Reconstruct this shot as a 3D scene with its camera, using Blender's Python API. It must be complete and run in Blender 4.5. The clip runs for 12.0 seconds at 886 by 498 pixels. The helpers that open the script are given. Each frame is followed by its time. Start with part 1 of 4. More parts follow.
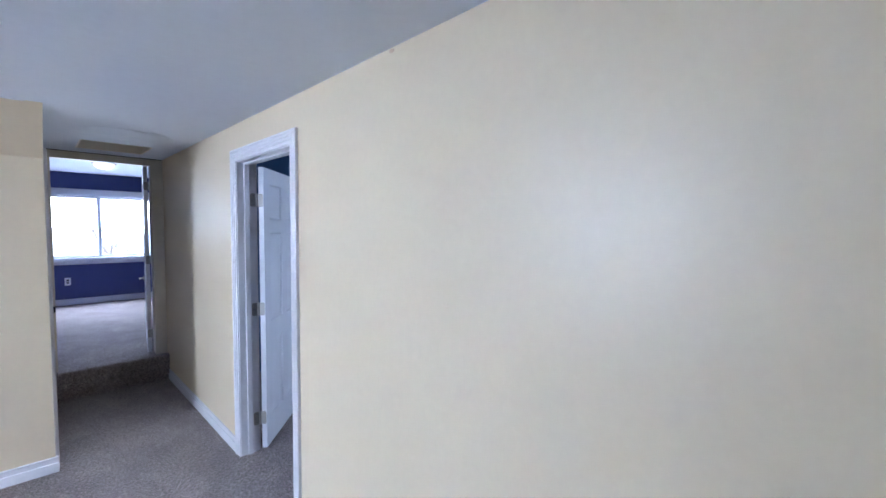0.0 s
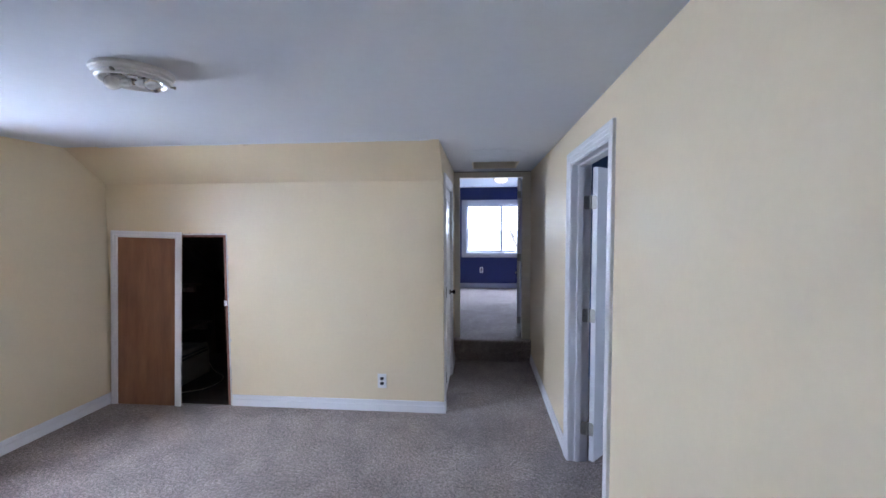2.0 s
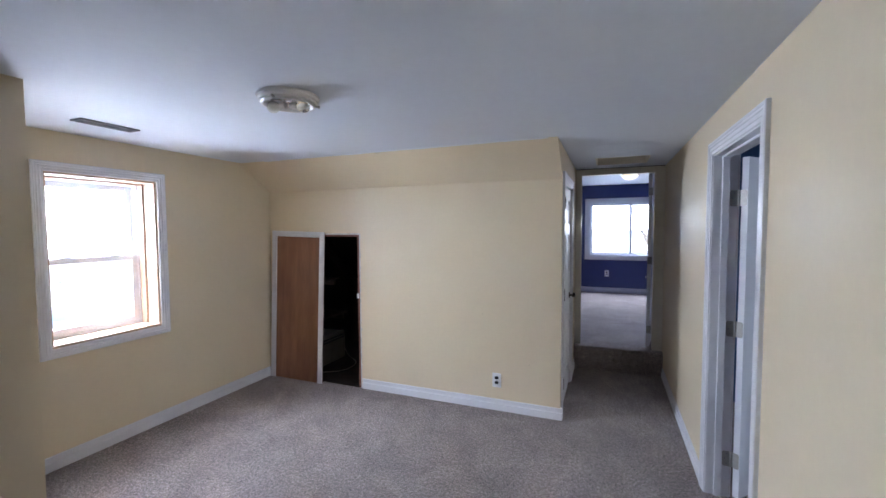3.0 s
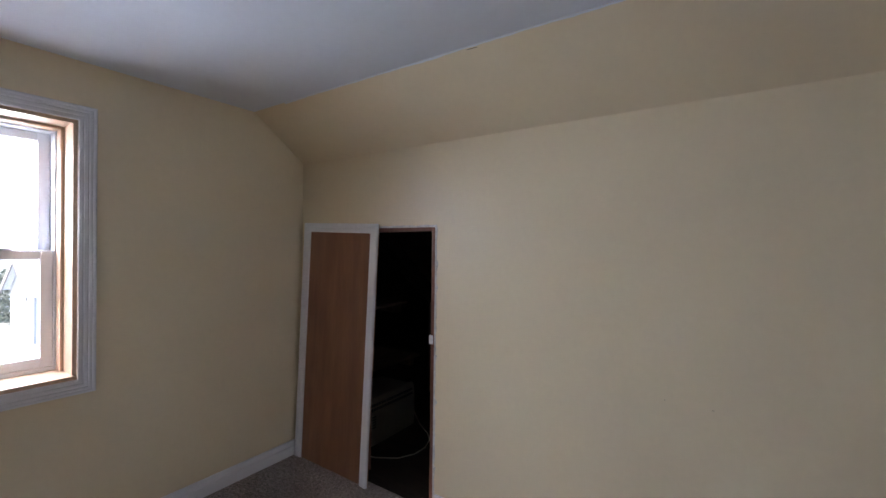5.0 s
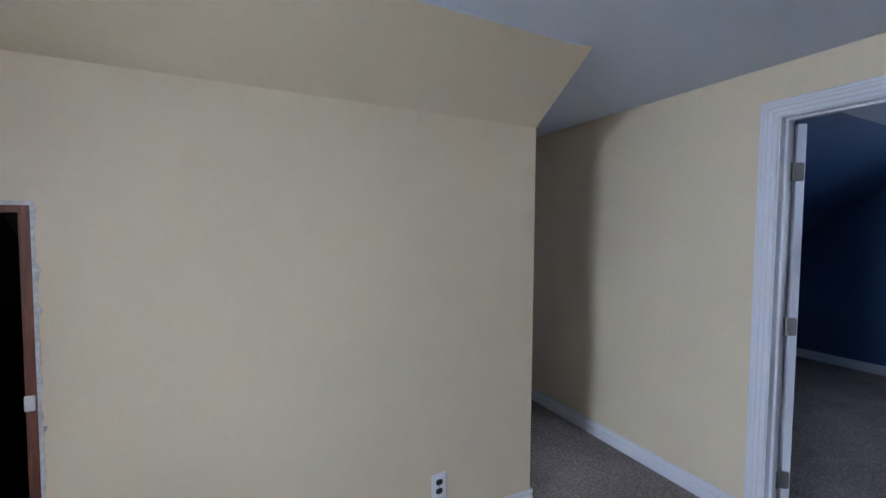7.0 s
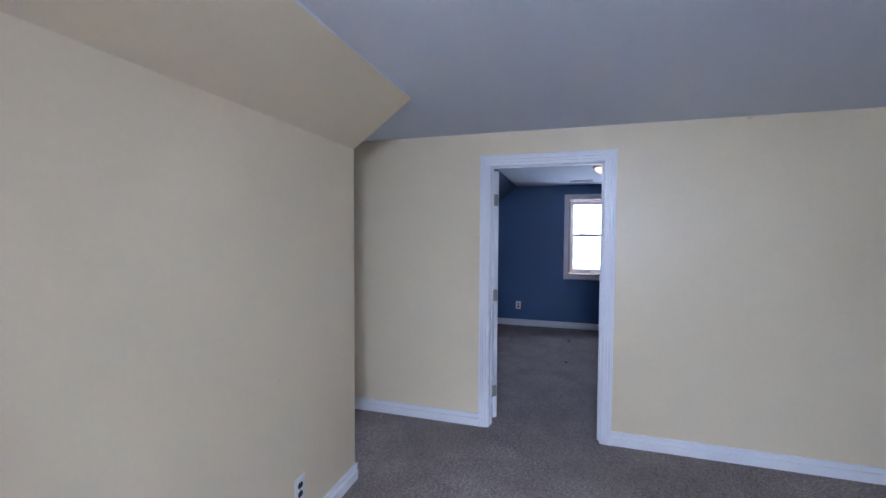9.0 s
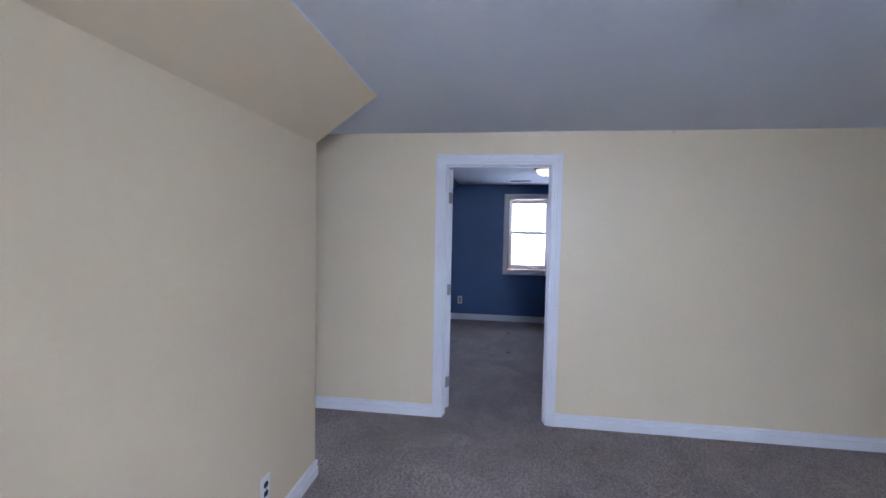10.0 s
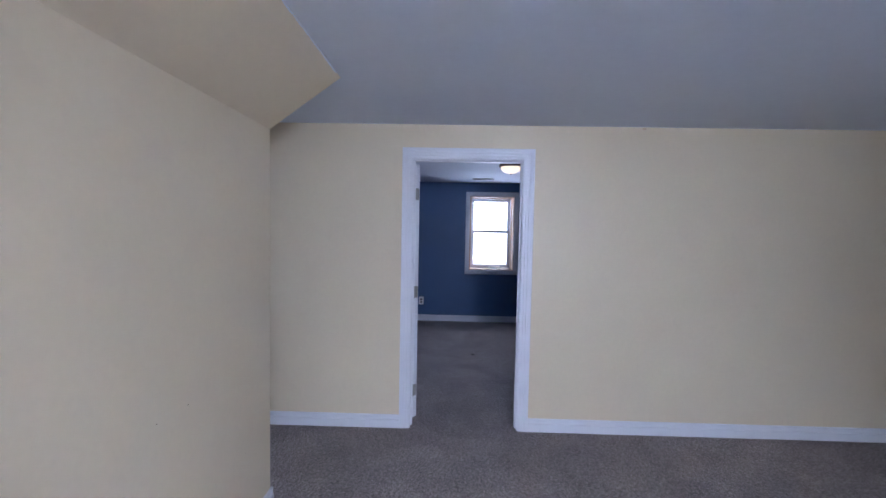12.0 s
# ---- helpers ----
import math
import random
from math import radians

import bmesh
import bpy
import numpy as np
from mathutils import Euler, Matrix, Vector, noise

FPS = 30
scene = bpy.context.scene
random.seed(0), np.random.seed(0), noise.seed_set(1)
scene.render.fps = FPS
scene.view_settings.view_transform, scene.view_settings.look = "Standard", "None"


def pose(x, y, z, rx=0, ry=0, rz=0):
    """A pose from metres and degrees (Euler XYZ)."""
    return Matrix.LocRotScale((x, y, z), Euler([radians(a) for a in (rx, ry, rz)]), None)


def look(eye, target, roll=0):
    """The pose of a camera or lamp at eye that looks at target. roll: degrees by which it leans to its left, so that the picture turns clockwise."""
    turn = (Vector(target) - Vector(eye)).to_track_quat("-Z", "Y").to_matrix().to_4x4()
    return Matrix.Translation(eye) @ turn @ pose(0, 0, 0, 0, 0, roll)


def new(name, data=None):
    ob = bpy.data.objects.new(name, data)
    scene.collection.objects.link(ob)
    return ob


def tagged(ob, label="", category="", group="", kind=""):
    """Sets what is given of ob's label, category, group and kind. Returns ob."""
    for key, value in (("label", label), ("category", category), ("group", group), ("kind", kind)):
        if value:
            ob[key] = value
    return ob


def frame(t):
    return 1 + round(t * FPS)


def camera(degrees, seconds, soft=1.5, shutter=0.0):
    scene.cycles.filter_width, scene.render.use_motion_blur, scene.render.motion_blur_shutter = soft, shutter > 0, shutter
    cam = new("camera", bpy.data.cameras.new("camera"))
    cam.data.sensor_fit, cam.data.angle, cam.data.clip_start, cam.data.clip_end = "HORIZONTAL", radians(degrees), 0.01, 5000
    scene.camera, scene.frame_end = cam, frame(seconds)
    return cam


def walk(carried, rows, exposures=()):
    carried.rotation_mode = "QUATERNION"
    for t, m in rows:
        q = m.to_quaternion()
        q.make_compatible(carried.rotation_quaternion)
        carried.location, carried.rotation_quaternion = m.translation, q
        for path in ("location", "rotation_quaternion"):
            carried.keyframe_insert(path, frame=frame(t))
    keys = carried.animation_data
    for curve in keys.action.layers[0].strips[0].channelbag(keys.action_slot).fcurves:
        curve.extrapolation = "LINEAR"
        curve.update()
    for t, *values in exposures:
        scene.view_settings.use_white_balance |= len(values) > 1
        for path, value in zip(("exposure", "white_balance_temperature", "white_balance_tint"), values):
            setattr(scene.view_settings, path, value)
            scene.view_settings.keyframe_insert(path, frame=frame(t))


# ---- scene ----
cam = camera(94.3, 12.0)
PATH = [
    (0, (-1.002, -3.643, 1.616), (0.413, -2.234, 1.513), 0.4),
    (0.5, (-0.901, -3.556, 1.64), (0.152, -1.86, 1.52), 0.3),
    (1, (-0.806, -3.517, 1.639), (-0.145, -1.633, 1.519), 0.1),
    (1.5, (-0.68, -3.522, 1.636), (-0.466, -1.537, 1.524), 0.0),
    (2, (-0.618, -3.528, 1.641), (-0.796, -1.539, 1.532), -0.2),
    (2.5, (-0.578, -3.525, 1.642), (-1.072, -1.59, 1.535), -0.2),
    (3, (-0.582, -3.538, 1.637), (-1.323, -1.683, 1.534), -0.3),
    (3.2, (-0.59, -3.526, 1.642), (-1.399, -1.7, 1.537), -0.3),
    (4.8, (-1.581, -1.936, 1.471), (-2.746, -0.31, 1.455), 0.4),
    (5, (-1.592, -1.849, 1.468), (-2.72, -0.198, 1.454), 0.7),
    (5.5, (-1.627, -1.75, 1.466), (-2.521, 0.04, 1.459), 0.5),
    (6, (-1.769, -1.715, 1.461), (-2.125, 0.253, 1.451), 0.2),
    (6.5, (-2.018, -1.732, 1.489), (-1.709, 0.243, 1.421), 0.0),
    (7, (-2.333, -1.722, 1.508), (-1.436, 0.063, 1.41), 0.4),
    (7.7, (-2.721, -1.582, 1.528), (-1.223, -0.261, 1.434), 0.6),
    (9.3, (-3.22, -1.186, 1.539), (-1.278, -0.719, 1.454), 0.6),
    (9.5, (-3.247, -1.154, 1.536), (-1.29, -0.753, 1.447), 0.9),
    (10, (-3.28, -1.082, 1.539), (-1.299, -0.821, 1.443), 1.1),
    (10.5, (-3.299, -1.038, 1.547), (-1.308, -0.877, 1.449), 1.1),
    (11, (-3.289, -1.009, 1.546), (-1.294, -0.909, 1.451), 1.1),
    (11.5, (-3.241, -0.973, 1.535), (-1.244, -0.913, 1.444), 1.0),
    (12, (-3.089, -0.967, 1.53), (-1.092, -0.923, 1.434), 1.1),
]
EXPOSURES = [(0.0, 3.22, 5620, 14), (0.5, 3.08, 5780, 16), (1.5, 2.86, 5850, 14), (3.0, 2.70, 6220, 14), (4.8, 1.85, 6600, 15),
             (5.5, 1.92, 6350, 15), (6.5, 2.22, 5880, 13), (7.5, 2.18, 5780, 11), (9.5, 2.34, 5680, 17), (10.5, 2.34, 5920, 16), (12.0, 2.32, 5700, 19)]
walk(cam, [(t, look(eye, target, roll)) for t, eye, target, roll in PATH], EXPOSURES)

# ---------------- world, sun, large lights ----------------
world = bpy.data.worlds.new("world")
scene.world = world
world.use_nodes = True
wn = world.node_tree
sky = wn.nodes.new("ShaderNodeTexSky")
sky.sky_type = "NISHITA"
sky.sun_disc = False
sky.sun_elevation = radians(28)
sky.sun_rotation = radians(200)
sky.dust_density = 2.0
sky.air_density = 1.2
wn.nodes["Background"].inputs[1].default_value = 0.15
wn.links.new(sky.outputs[0], wn.nodes["Background"].inputs[0])

sun_data = bpy.data.lights.new("sun", "SUN")
sun_data.energy, sun_data.angle, sun_data.color = 0.6, radians(20), (1.0, 0.96, 0.9)
sun = new("sun", sun_data)
sun.matrix_world = look((0, 0, 30), (-8, 20, 14))


def window_light(name, place, toward, wide, high, watts, color=(0.73, 0.825, 1.0)):
    """The sky's light in a window opening."""
    data = bpy.data.lights.new(name, "AREA")
    data.shape, data.size, data.size_y = "RECTANGLE", wide, high
    data.energy, data.color = watts, color
    ob = new(name, data)
    ob.matrix_world = look(place, toward)
    return ob


window_light("window_light_west", (-4.84, -1.60, 1.93), (0, -1.60, -1.6), 1.6, 1.35, 69)
window_light("window_light_blue", (4.38, -1.615, 1.75), (0, -1.615, 0.95), 1.3, 1.6, 14)
window_light("window_light_navy", (-0.13, 6.45, 2.32), (-0.13, 0, 0.0), 2.4, 1.6, 43)


# ---------------- materials ----------------
def material(name, color, rough=0.6, metal=0.0, grain=None, amount=0.06, blotch=1.3, blotch_amount=0.05,
             bump=0.0, bump_scale=200.0, stretch=(1, 1, 1), spec=0.5):
    """A surface with variation at two scales and fine relief, in object metres."""
    m = bpy.data.materials.new(name)
    m.use_nodes = True
    nt = m.node_tree
    b = nt.nodes["Principled BSDF"]
    b.inputs["Roughness"].default_value = rough
    b.inputs["Metallic"].default_value = metal
    b.inputs["Specular IOR Level"].default_value = spec
    tc = nt.nodes.new("ShaderNodeTexCoord")
    mp = nt.nodes.new("ShaderNodeMapping")
    mp.inputs["Scale"].default_value = stretch
    nt.links.new(tc.outputs["Object"], mp.inputs[0])
    n1 = nt.nodes.new("ShaderNodeTexNoise")
    n1.inputs["Scale"].default_value = grain or 60.0
    n1.inputs["Detail"].default_value = 4
    n2 = nt.nodes.new("ShaderNodeTexNoise")
    n2.inputs["Scale"].default_value = blotch
    n2.inputs["Detail"].default_value = 3
    nt.links.new(mp.outputs[0], n1.inputs[0])
    nt.links.new(mp.outputs[0], n2.inputs[0])
    r1, r2 = nt.nodes.new("ShaderNodeMapRange"), nt.nodes.new("ShaderNodeMapRange")
    for r, a in ((r1, amount), (r2, blotch_amount)):
        r.inputs["From Min"].default_value, r.inputs["From Max"].default_value = 0.3, 0.7
        r.inputs["To Min"].default_value, r.inputs["To Max"].default_value = 1 - a, 1 + a
    nt.links.new(n1.outputs[0], r1.inputs[0])
    nt.links.new(n2.outputs[0], r2.inputs[0])
    mul = nt.nodes.new("ShaderNodeMath")
    mul.operation = "MULTIPLY"
    nt.links.new(r1.outputs[0], mul.inputs[0])
    nt.links.new(r2.outputs[0], mul.inputs[1])
    col = nt.nodes.new("ShaderNodeVectorMath")
    col.operation = "SCALE"
    col.inputs[0].default_value = color
    nt.links.new(mul.outputs[0], col.inputs["Scale"])
    nt.links.new(col.outputs[0], b.inputs["Base Color"])
    if bump:
        n3 = nt.nodes.new("ShaderNodeTexNoise")
        n3.inputs["Scale"].default_value = bump_scale
        n3.inputs["Detail"].default_value = 3
        nt.links.new(mp.outputs[0], n3.inputs[0])
        bp = nt.nodes.new("ShaderNodeBump")
        bp.inputs["Strength"].default_value = bump
        bp.inputs["Distance"].default_value = 0.004
        nt.links.new(n3.outputs[0], bp.inputs["Height"])
        nt.links.new(bp.outputs[0], b.inputs["Normal"])
    return m


def carpet_material(name, dark, light):
    """Twisted cut pile: speckled tufts, brushed patches, deep soft relief."""
    m = bpy.data.materials.new(name)
    m.use_nodes = True
    nt = m.node_tree
    b = nt.nodes["Principled BSDF"]
    b.inputs["Roughness"].default_value = 1.0
    b.inputs["Specular IOR Level"].default_value = 0.05
    b.inputs["Sheen Weight"].default_value = 0.25
    b.inputs["Sheen Roughness"].default_value = 0.6
    tc = nt.nodes.new("ShaderNodeTexCoord")
    wob = nt.nodes.new("ShaderNodeTexNoise")
    wob.inputs["Scale"].default_value = 58
    tuft = nt.nodes.new("ShaderNodeTexNoise")
    tuft.inputs["Scale"].default_value = 125
    tuft.inputs["Detail"].default_value = 5
    tuft.inputs["Roughness"].default_value = 0.75
    tuft.inputs["Distortion"].default_value = 1.6
    patch = nt.nodes.new("ShaderNodeTexNoise")
    patch.inputs["Scale"].default_value = 3.2
    patch.inputs["Detail"].default_value = 5
    patch.inputs["Distortion"].default_value = 0.8
    for n in (wob, tuft, patch):
        nt.links.new(tc.outputs["Object"], n.inputs[0])
    ramp = nt.nodes.new("ShaderNodeValToRGB")
    ramp.color_ramp.elements[0].position, ramp.color_ramp.elements[1].position = 0.445, 0.565
    ramp.color_ramp.elements[0].color, ramp.color_ramp.elements[1].color = (*dark, 1), (*light, 1)
    nt.links.new(tuft.outputs[0], ramp.inputs[0])
    r = nt.nodes.new("ShaderNodeMapRange")
    r.inputs["From Min"].default_value, r.inputs["From Max"].default_value = 0.3, 0.7
    r.inputs["To Min"].default_value, r.inputs["To Max"].default_value = 0.78, 1.22
    nt.links.new(patch.outputs[0], r.inputs[0])
    r2 = nt.nodes.new("ShaderNodeMapRange")
    r2.inputs["From Min"].default_value, r2.inputs["From Max"].default_value = 0.3, 0.7
    r2.inputs["To Min"].default_value, r2.inputs["To Max"].default_value = 0.6, 1.4
    nt.links.new(wob.outputs[0], r2.inputs[0])
    mm = nt.nodes.new("ShaderNodeMath")
    mm.operation = "MULTIPLY"
    nt.links.new(r.outputs[0], mm.inputs[0])
    nt.links.new(r2.outputs[0], mm.inputs[1])
    col = nt.nodes.new("ShaderNodeVectorMath")
    col.operation = "SCALE"
    nt.links.new(ramp.outputs[0], col.inputs[0])
    nt.links.new(mm.outputs[0], col.inputs["Scale"])
    nt.links.new(col.outputs[0], b.inputs["Base Color"])
    add = nt.nodes.new("ShaderNodeMath")
    add.operation = "ADD"
    nt.links.new(tuft.outputs[0], add.inputs[0])
    nt.links.new(wob.outputs[0], add.inputs[1])
    bp = nt.nodes.new("ShaderNodeBump")
    bp.inputs["Strength"].default_value = 0.9
    bp.inputs["Distance"].default_value = 0.012
    nt.links.new(add.outputs[0], bp.inputs["Height"])
    nt.links.new(bp.outputs[0], b.inputs["Normal"])
    return m


def patch_material(name, color):
    """Ceiling paint rubbed smooth in uneven spots, glossier towards the middle of the patch."""
    m = material(name, color, 0.78, grain=9, amount=0.015, blotch=4, blotch_amount=0.03, bump=0.12, bump_scale=14, spec=0.3)
    nt = m.node_tree
    b = nt.nodes["Principled BSDF"]
    tc = nt.nodes.new("ShaderNodeTexCoord")
    n = nt.nodes.new("ShaderNodeTexNoise")
    n.inputs["Scale"].default_value, n.inputs["Detail"].default_value, n.inputs["Distortion"].default_value = 7.0, 4.0, 1.2
    nt.links.new(tc.outputs["Object"], n.inputs[0])
    far = nt.nodes.new("ShaderNodeVectorMath")
    far.operation = "DISTANCE"
    far.inputs[1].default_value = (-0.44, 0.42, H)
    nt.links.new(tc.outputs["Object"], far.inputs[0])
    fade = nt.nodes.new("ShaderNodeMapRange")
    fade.inputs["From Min"].default_value, fade.inputs["From Max"].default_value = 0.08, 0.28
    fade.inputs["To Min"].default_value, fade.inputs["To Max"].default_value = 1.0, 0.0
    nt.links.new(far.outputs["Value"], fade.inputs[0])
    spot = nt.nodes.new("ShaderNodeMapRange")
    spot.inputs["From Min"].default_value, spot.inputs["From Max"].default_value = 0.46, 0.60
    nt.links.new(n.outputs[0], spot.inputs[0])
    mul = nt.nodes.new("ShaderNodeMath")
    mul.operation = "MULTIPLY"
    nt.links.new(fade.outputs[0], mul.inputs[0])
    nt.links.new(spot.outputs[0], mul.inputs[1])
    r = nt.nodes.new("ShaderNodeMapRange")
    r.inputs["To Min"].default_value, r.inputs["To Max"].default_value = 0.78, 0.42
    nt.links.new(mul.outputs[0], r.inputs[0])
    nt.links.new(r.outputs[0], b.inputs["Roughness"])
    return m


def glow_material(name, color, strength):
    m = material(name, color, 0.3)
    b = m.node_tree.nodes["Principled BSDF"]
    b.inputs["Emission Color"].default_value = (*color, 1)
    b.inputs["Emission Strength"].default_value = strength
    return m


def glass_material(name, rough=0.0):
    m = bpy.data.materials.new(name)
    m.use_nodes = True
    b = m.node_tree.nodes["Principled BSDF"]
    b.inputs["Transmission Weight"].default_value = 1.0
    b.inputs["Roughness"].default_value = rough
    b.inputs["IOR"].default_value = 1.45
    b.inputs["Base Color"].default_value = (0.97, 0.99, 0.98, 1)
    return m


H = 2.305                                 # ceiling height
CREAM = material("cream_wall_paint", (0.745, 0.632, 0.447), 0.40, grain=35, amount=0.012, blotch=0.9, blotch_amount=0.025, bump=0.09, bump_scale=260)
CREAM_TRIM = material("cream_trim_paint", (0.76, 0.71, 0.60), 0.4, grain=30, amount=0.02, bump=0.06, bump_scale=120)
WHITE = material("white_ceiling_paint", (0.70, 0.745, 0.82), 0.78, spec=0.3, grain=25, amount=0.012, blotch=0.7, blotch_amount=0.02, bump=0.10, bump_scale=190)
TRIM = material("white_trim_paint", (0.755, 0.755, 0.785), 0.36, grain=30, amount=0.006, blotch=2, blotch_amount=0.012, bump=0.003, bump_scale=60)
DOORPAINT = material("white_door_paint", (0.79, 0.80, 0.83), 0.44, grain=50, amount=0.012, blotch=2, blotch_amount=0.02, bump=0.06, bump_scale=150, stretch=(6, 6, 1))
BLUE = material("blue_wall_paint", (0.036, 0.093, 0.218), 0.48, grain=35, amount=0.03, blotch=0.9, blotch_amount=0.05, bump=0.09, bump_scale=260)
NAVY = material("navy_wall_paint", (0.032, 0.045, 0.175), 0.42, grain=35, amount=0.03, blotch=0.9, blotch_amount=0.05, bump=0.09, bump_scale=260)
CARPET = carpet_material("beige_carpet", (0.125, 0.097, 0.088), (0.485, 0.405, 0.378))
PINE = material("varnished_pine", (0.52, 0.355, 0.245), 0.35, grain=26, amount=0.10, blotch=4, blotch_amount=0.08, bump=0.05, bump_scale=60, stretch=(8, 8, 0.8))
PLY = material("birch_plywood", (0.26, 0.120, 0.066), 0.45, grain=11, amount=0.07, blotch=2.6, blotch_amount=0.22, bump=0.03, bump_scale=80, stretch=(4, 4, 0.6))
STAIN = material("red_brown_stained_wood", (0.17, 0.062, 0.036), 0.5, grain=22, amount=0.25, blotch=5, blotch_amount=0.2, bump=0.15, bump_scale=60, stretch=(6, 6, 0.7))
PLASTER = material("bare_plaster_edge", (0.62, 0.60, 0.58), 0.85, grain=70, amount=0.18, blotch=14, blotch_amount=0.2, bump=0.5, bump_scale=120)
# dark wood taken down to near black to carry the crawl space's shade
SHADEWOOD = material("dark_attic_wood_and_shade", (0.024, 0.015, 0.010), 0.95, grain=18, amount=0.3, blotch=3, blotch_amount=0.2, bump=0.2, bump_scale=60, stretch=(0.7, 6, 6))
VINYL = material("white_vinyl", (0.74, 0.765, 0.83), 0.35, grain=30, amount=0.012, blotch=2, blotch_amount=0.02)
NICKEL = material("satin_nickel", (0.42, 0.405, 0.38), 0.55, 1.0, grain=80, amount=0.06, bump=0.04, bump_scale=300)
DARKMETAL = material("dark_bronze", (0.03, 0.027, 0.025), 0.4, 0.7, grain=80, amount=0.1)
PLATE = material("white_plastic", (0.80, 0.80, 0.80), 0.3, grain=40, amount=0.01)
BLACKPL = material("black_plastic", (0.010, 0.010, 0.011), 0.6, grain=40, amount=0.1)
VENTMETAL = material("grey_painted_metal", (0.22, 0.22, 0.24), 0.45, 0.3, grain=60, amount=0.06)
ACPLASTIC = material("yellowed_appliance_plastic", (0.25, 0.235, 0.20), 0.6, grain=40, amount=0.04, blotch=5, blotch_amount=0.08)
CORD = material("beige_cord", (0.34, 0.30, 0.25), 0.5)
SHELFWOOD = material("dusty_shelf_wood", (0.11, 0.08, 0.058), 0.9, grain=18, amount=0.3, blotch=3, blotch_amount=0.25, bump=0.2, bump_scale=60, stretch=(6, 0.7, 6))
GLASS = glass_material("window_glass")
DISHGLASS = glass_material("frosted_dish_glass", 0.35)
BULB = material("frosted_bulb", (0.82, 0.82, 0.80), 0.12, grain=20, amount=0.01)
CHROME = material("bright_chrome", (0.8, 0.8, 0.82), 0.12, 1.0, grain=50, amount=0.02)
LAMPGLOW = glow_material("lit_lamp_glass", (1.0, 0.84, 0.58), 0.24)
BRONZE = material("brushed_bronze", (0.20, 0.15, 0.125), 0.45, 0.35, grain=60, amount=0.08)
SNOW = material("snow", (0.86, 0.88, 0.92), 0.8, grain=0.9, amount=0.03, blotch=0.12, blotch_amount=0.05, bump=0.3, bump_scale=3)
SIDING = material("pale_siding", (0.36, 0.40, 0.44), 0.6, grain=6, amount=0.04, blotch=0.6, blotch_amount=0.06)
BARK = material("bare_bark", (0.13, 0.115, 0.105), 0.9, grain=12, amount=0.25, blotch=1.5, blotch_amount=0.15)
NEEDLES = material("evergreen_needles", (0.24, 0.27, 0.24), 0.8, grain=9, amount=0.3, blotch=2, blotch_amount=0.25)
GLOSSPATCH = patch_material("glossy_white_patch", (0.70, 0.745, 0.82))
RUST = material("faint_rust", (0.62, 0.46, 0.31), 0.6, grain=60, amount=0.12)
SCUFF = material("tan_scuff", (0.34, 0.26, 0.17), 0.8)
SPECK = material("dark_lint", (0.05, 0.04, 0.035), 0.95, grain=200, amount=0.3)


# ---------------- mesh helpers ----------------
def box(bm, x0, x1, y0, y1, z0, z1):
    vs = [bm.verts.new(p) for p in ((x0, y0, z0), (x1, y0, z0), (x1, y1, z0), (x0, y1, z0),
                                    (x0, y0, z1), (x1, y0, z1), (x1, y1, z1), (x0, y1, z1))]
    for f in ((3, 2, 1, 0), (4, 5, 6, 7), (0, 1, 5, 4), (1, 2, 6, 5), (2, 3, 7, 6), (3, 0, 4, 7)):
        bm.faces.new([vs[i] for i in f])
    return vs


def soft_box(bm, x0, x1, y0, y1, z0, z1, r=0.003, seg=2):
    t = bmesh.new()
    box(t, x0, x1, y0, y1, z0, z1)
    bmesh.ops.bevel(t, geom=t.edges[:], offset=r, segments=seg, profile=0.5, affect="EDGES")
    me = bpy.data.meshes.new("tmp")
    t.to_mesh(me)
    t.free()
    bm.from_mesh(me)
    bpy.data.meshes.remove(me)


def bridge(bm, rings, closed_profile=True, caps=True):
    """Faces between rings of points."""
    vr = [[bm.verts.new(p) for p in ring] for ring in rings]
    n = len(vr[0])
    for a, b in zip(vr, vr[1:]):
        for i in range(n if closed_profile else n - 1):
            j = (i + 1) % n
            bm.faces.new((a[i], a[j], b[j], b[i]))
    if caps and closed_profile:
        bm.faces.new(vr[0][::-1])
        bm.faces.new(vr[-1])
    return vr


def lathe(bm, outline, seg=32, at=(0, 0, 0), axis="z"):
    """Turns (radius, height) points about an axis."""
    rings = []
    for r, h in outline:
        ring = []
        for i in range(seg):
            a = 2 * math.pi * i / seg
            p = (r * math.cos(a), r * math.sin(a), h)
            if axis == "x":
                p = (p[2], p[0], p[1])
            elif axis == "y":
                p = (p[0], p[2], p[1])
            ring.append((at[0] + p[0], at[1] + p[1], at[2] + p[2]))
        rings.append(ring)
    bridge(bm, rings)


def tube(bm, pts, radii, seg=8):
    """A round tube along points with a radius at each."""
    pts = [Vector(p) for p in pts]
    rings = []
    for i, p in enumerate(pts):
        d = (pts[min(i + 1, len(pts) - 1)] - pts[max(i - 1, 0)]).normalized()
        u = d.cross(Vector((0, 0, 1)) if abs(d.z) < 0.9 else Vector((1, 0, 0))).normalized()
        v = d.cross(u)
        r = radii[i] if hasattr(radii, "__len__") else radii
        rings.append([p + r * (math.cos(a) * u + math.sin(a) * v) for a in (2 * math.pi * k / seg for k in range(seg))])
    bridge(bm, rings)


def finish(bm, name, mat, smooth=None):
    bmesh.ops.recalc_face_normals(bm, faces=bm.faces[:])
    me = bpy.data.meshes.new(name)
    bm.to_mesh(me)
    bm.free()
    me.materials.append(mat)
    if smooth:
        for p in me.polygons:
            p.use_smooth = True
        me.set_sharp_from_angle(angle=radians(smooth))
    return me


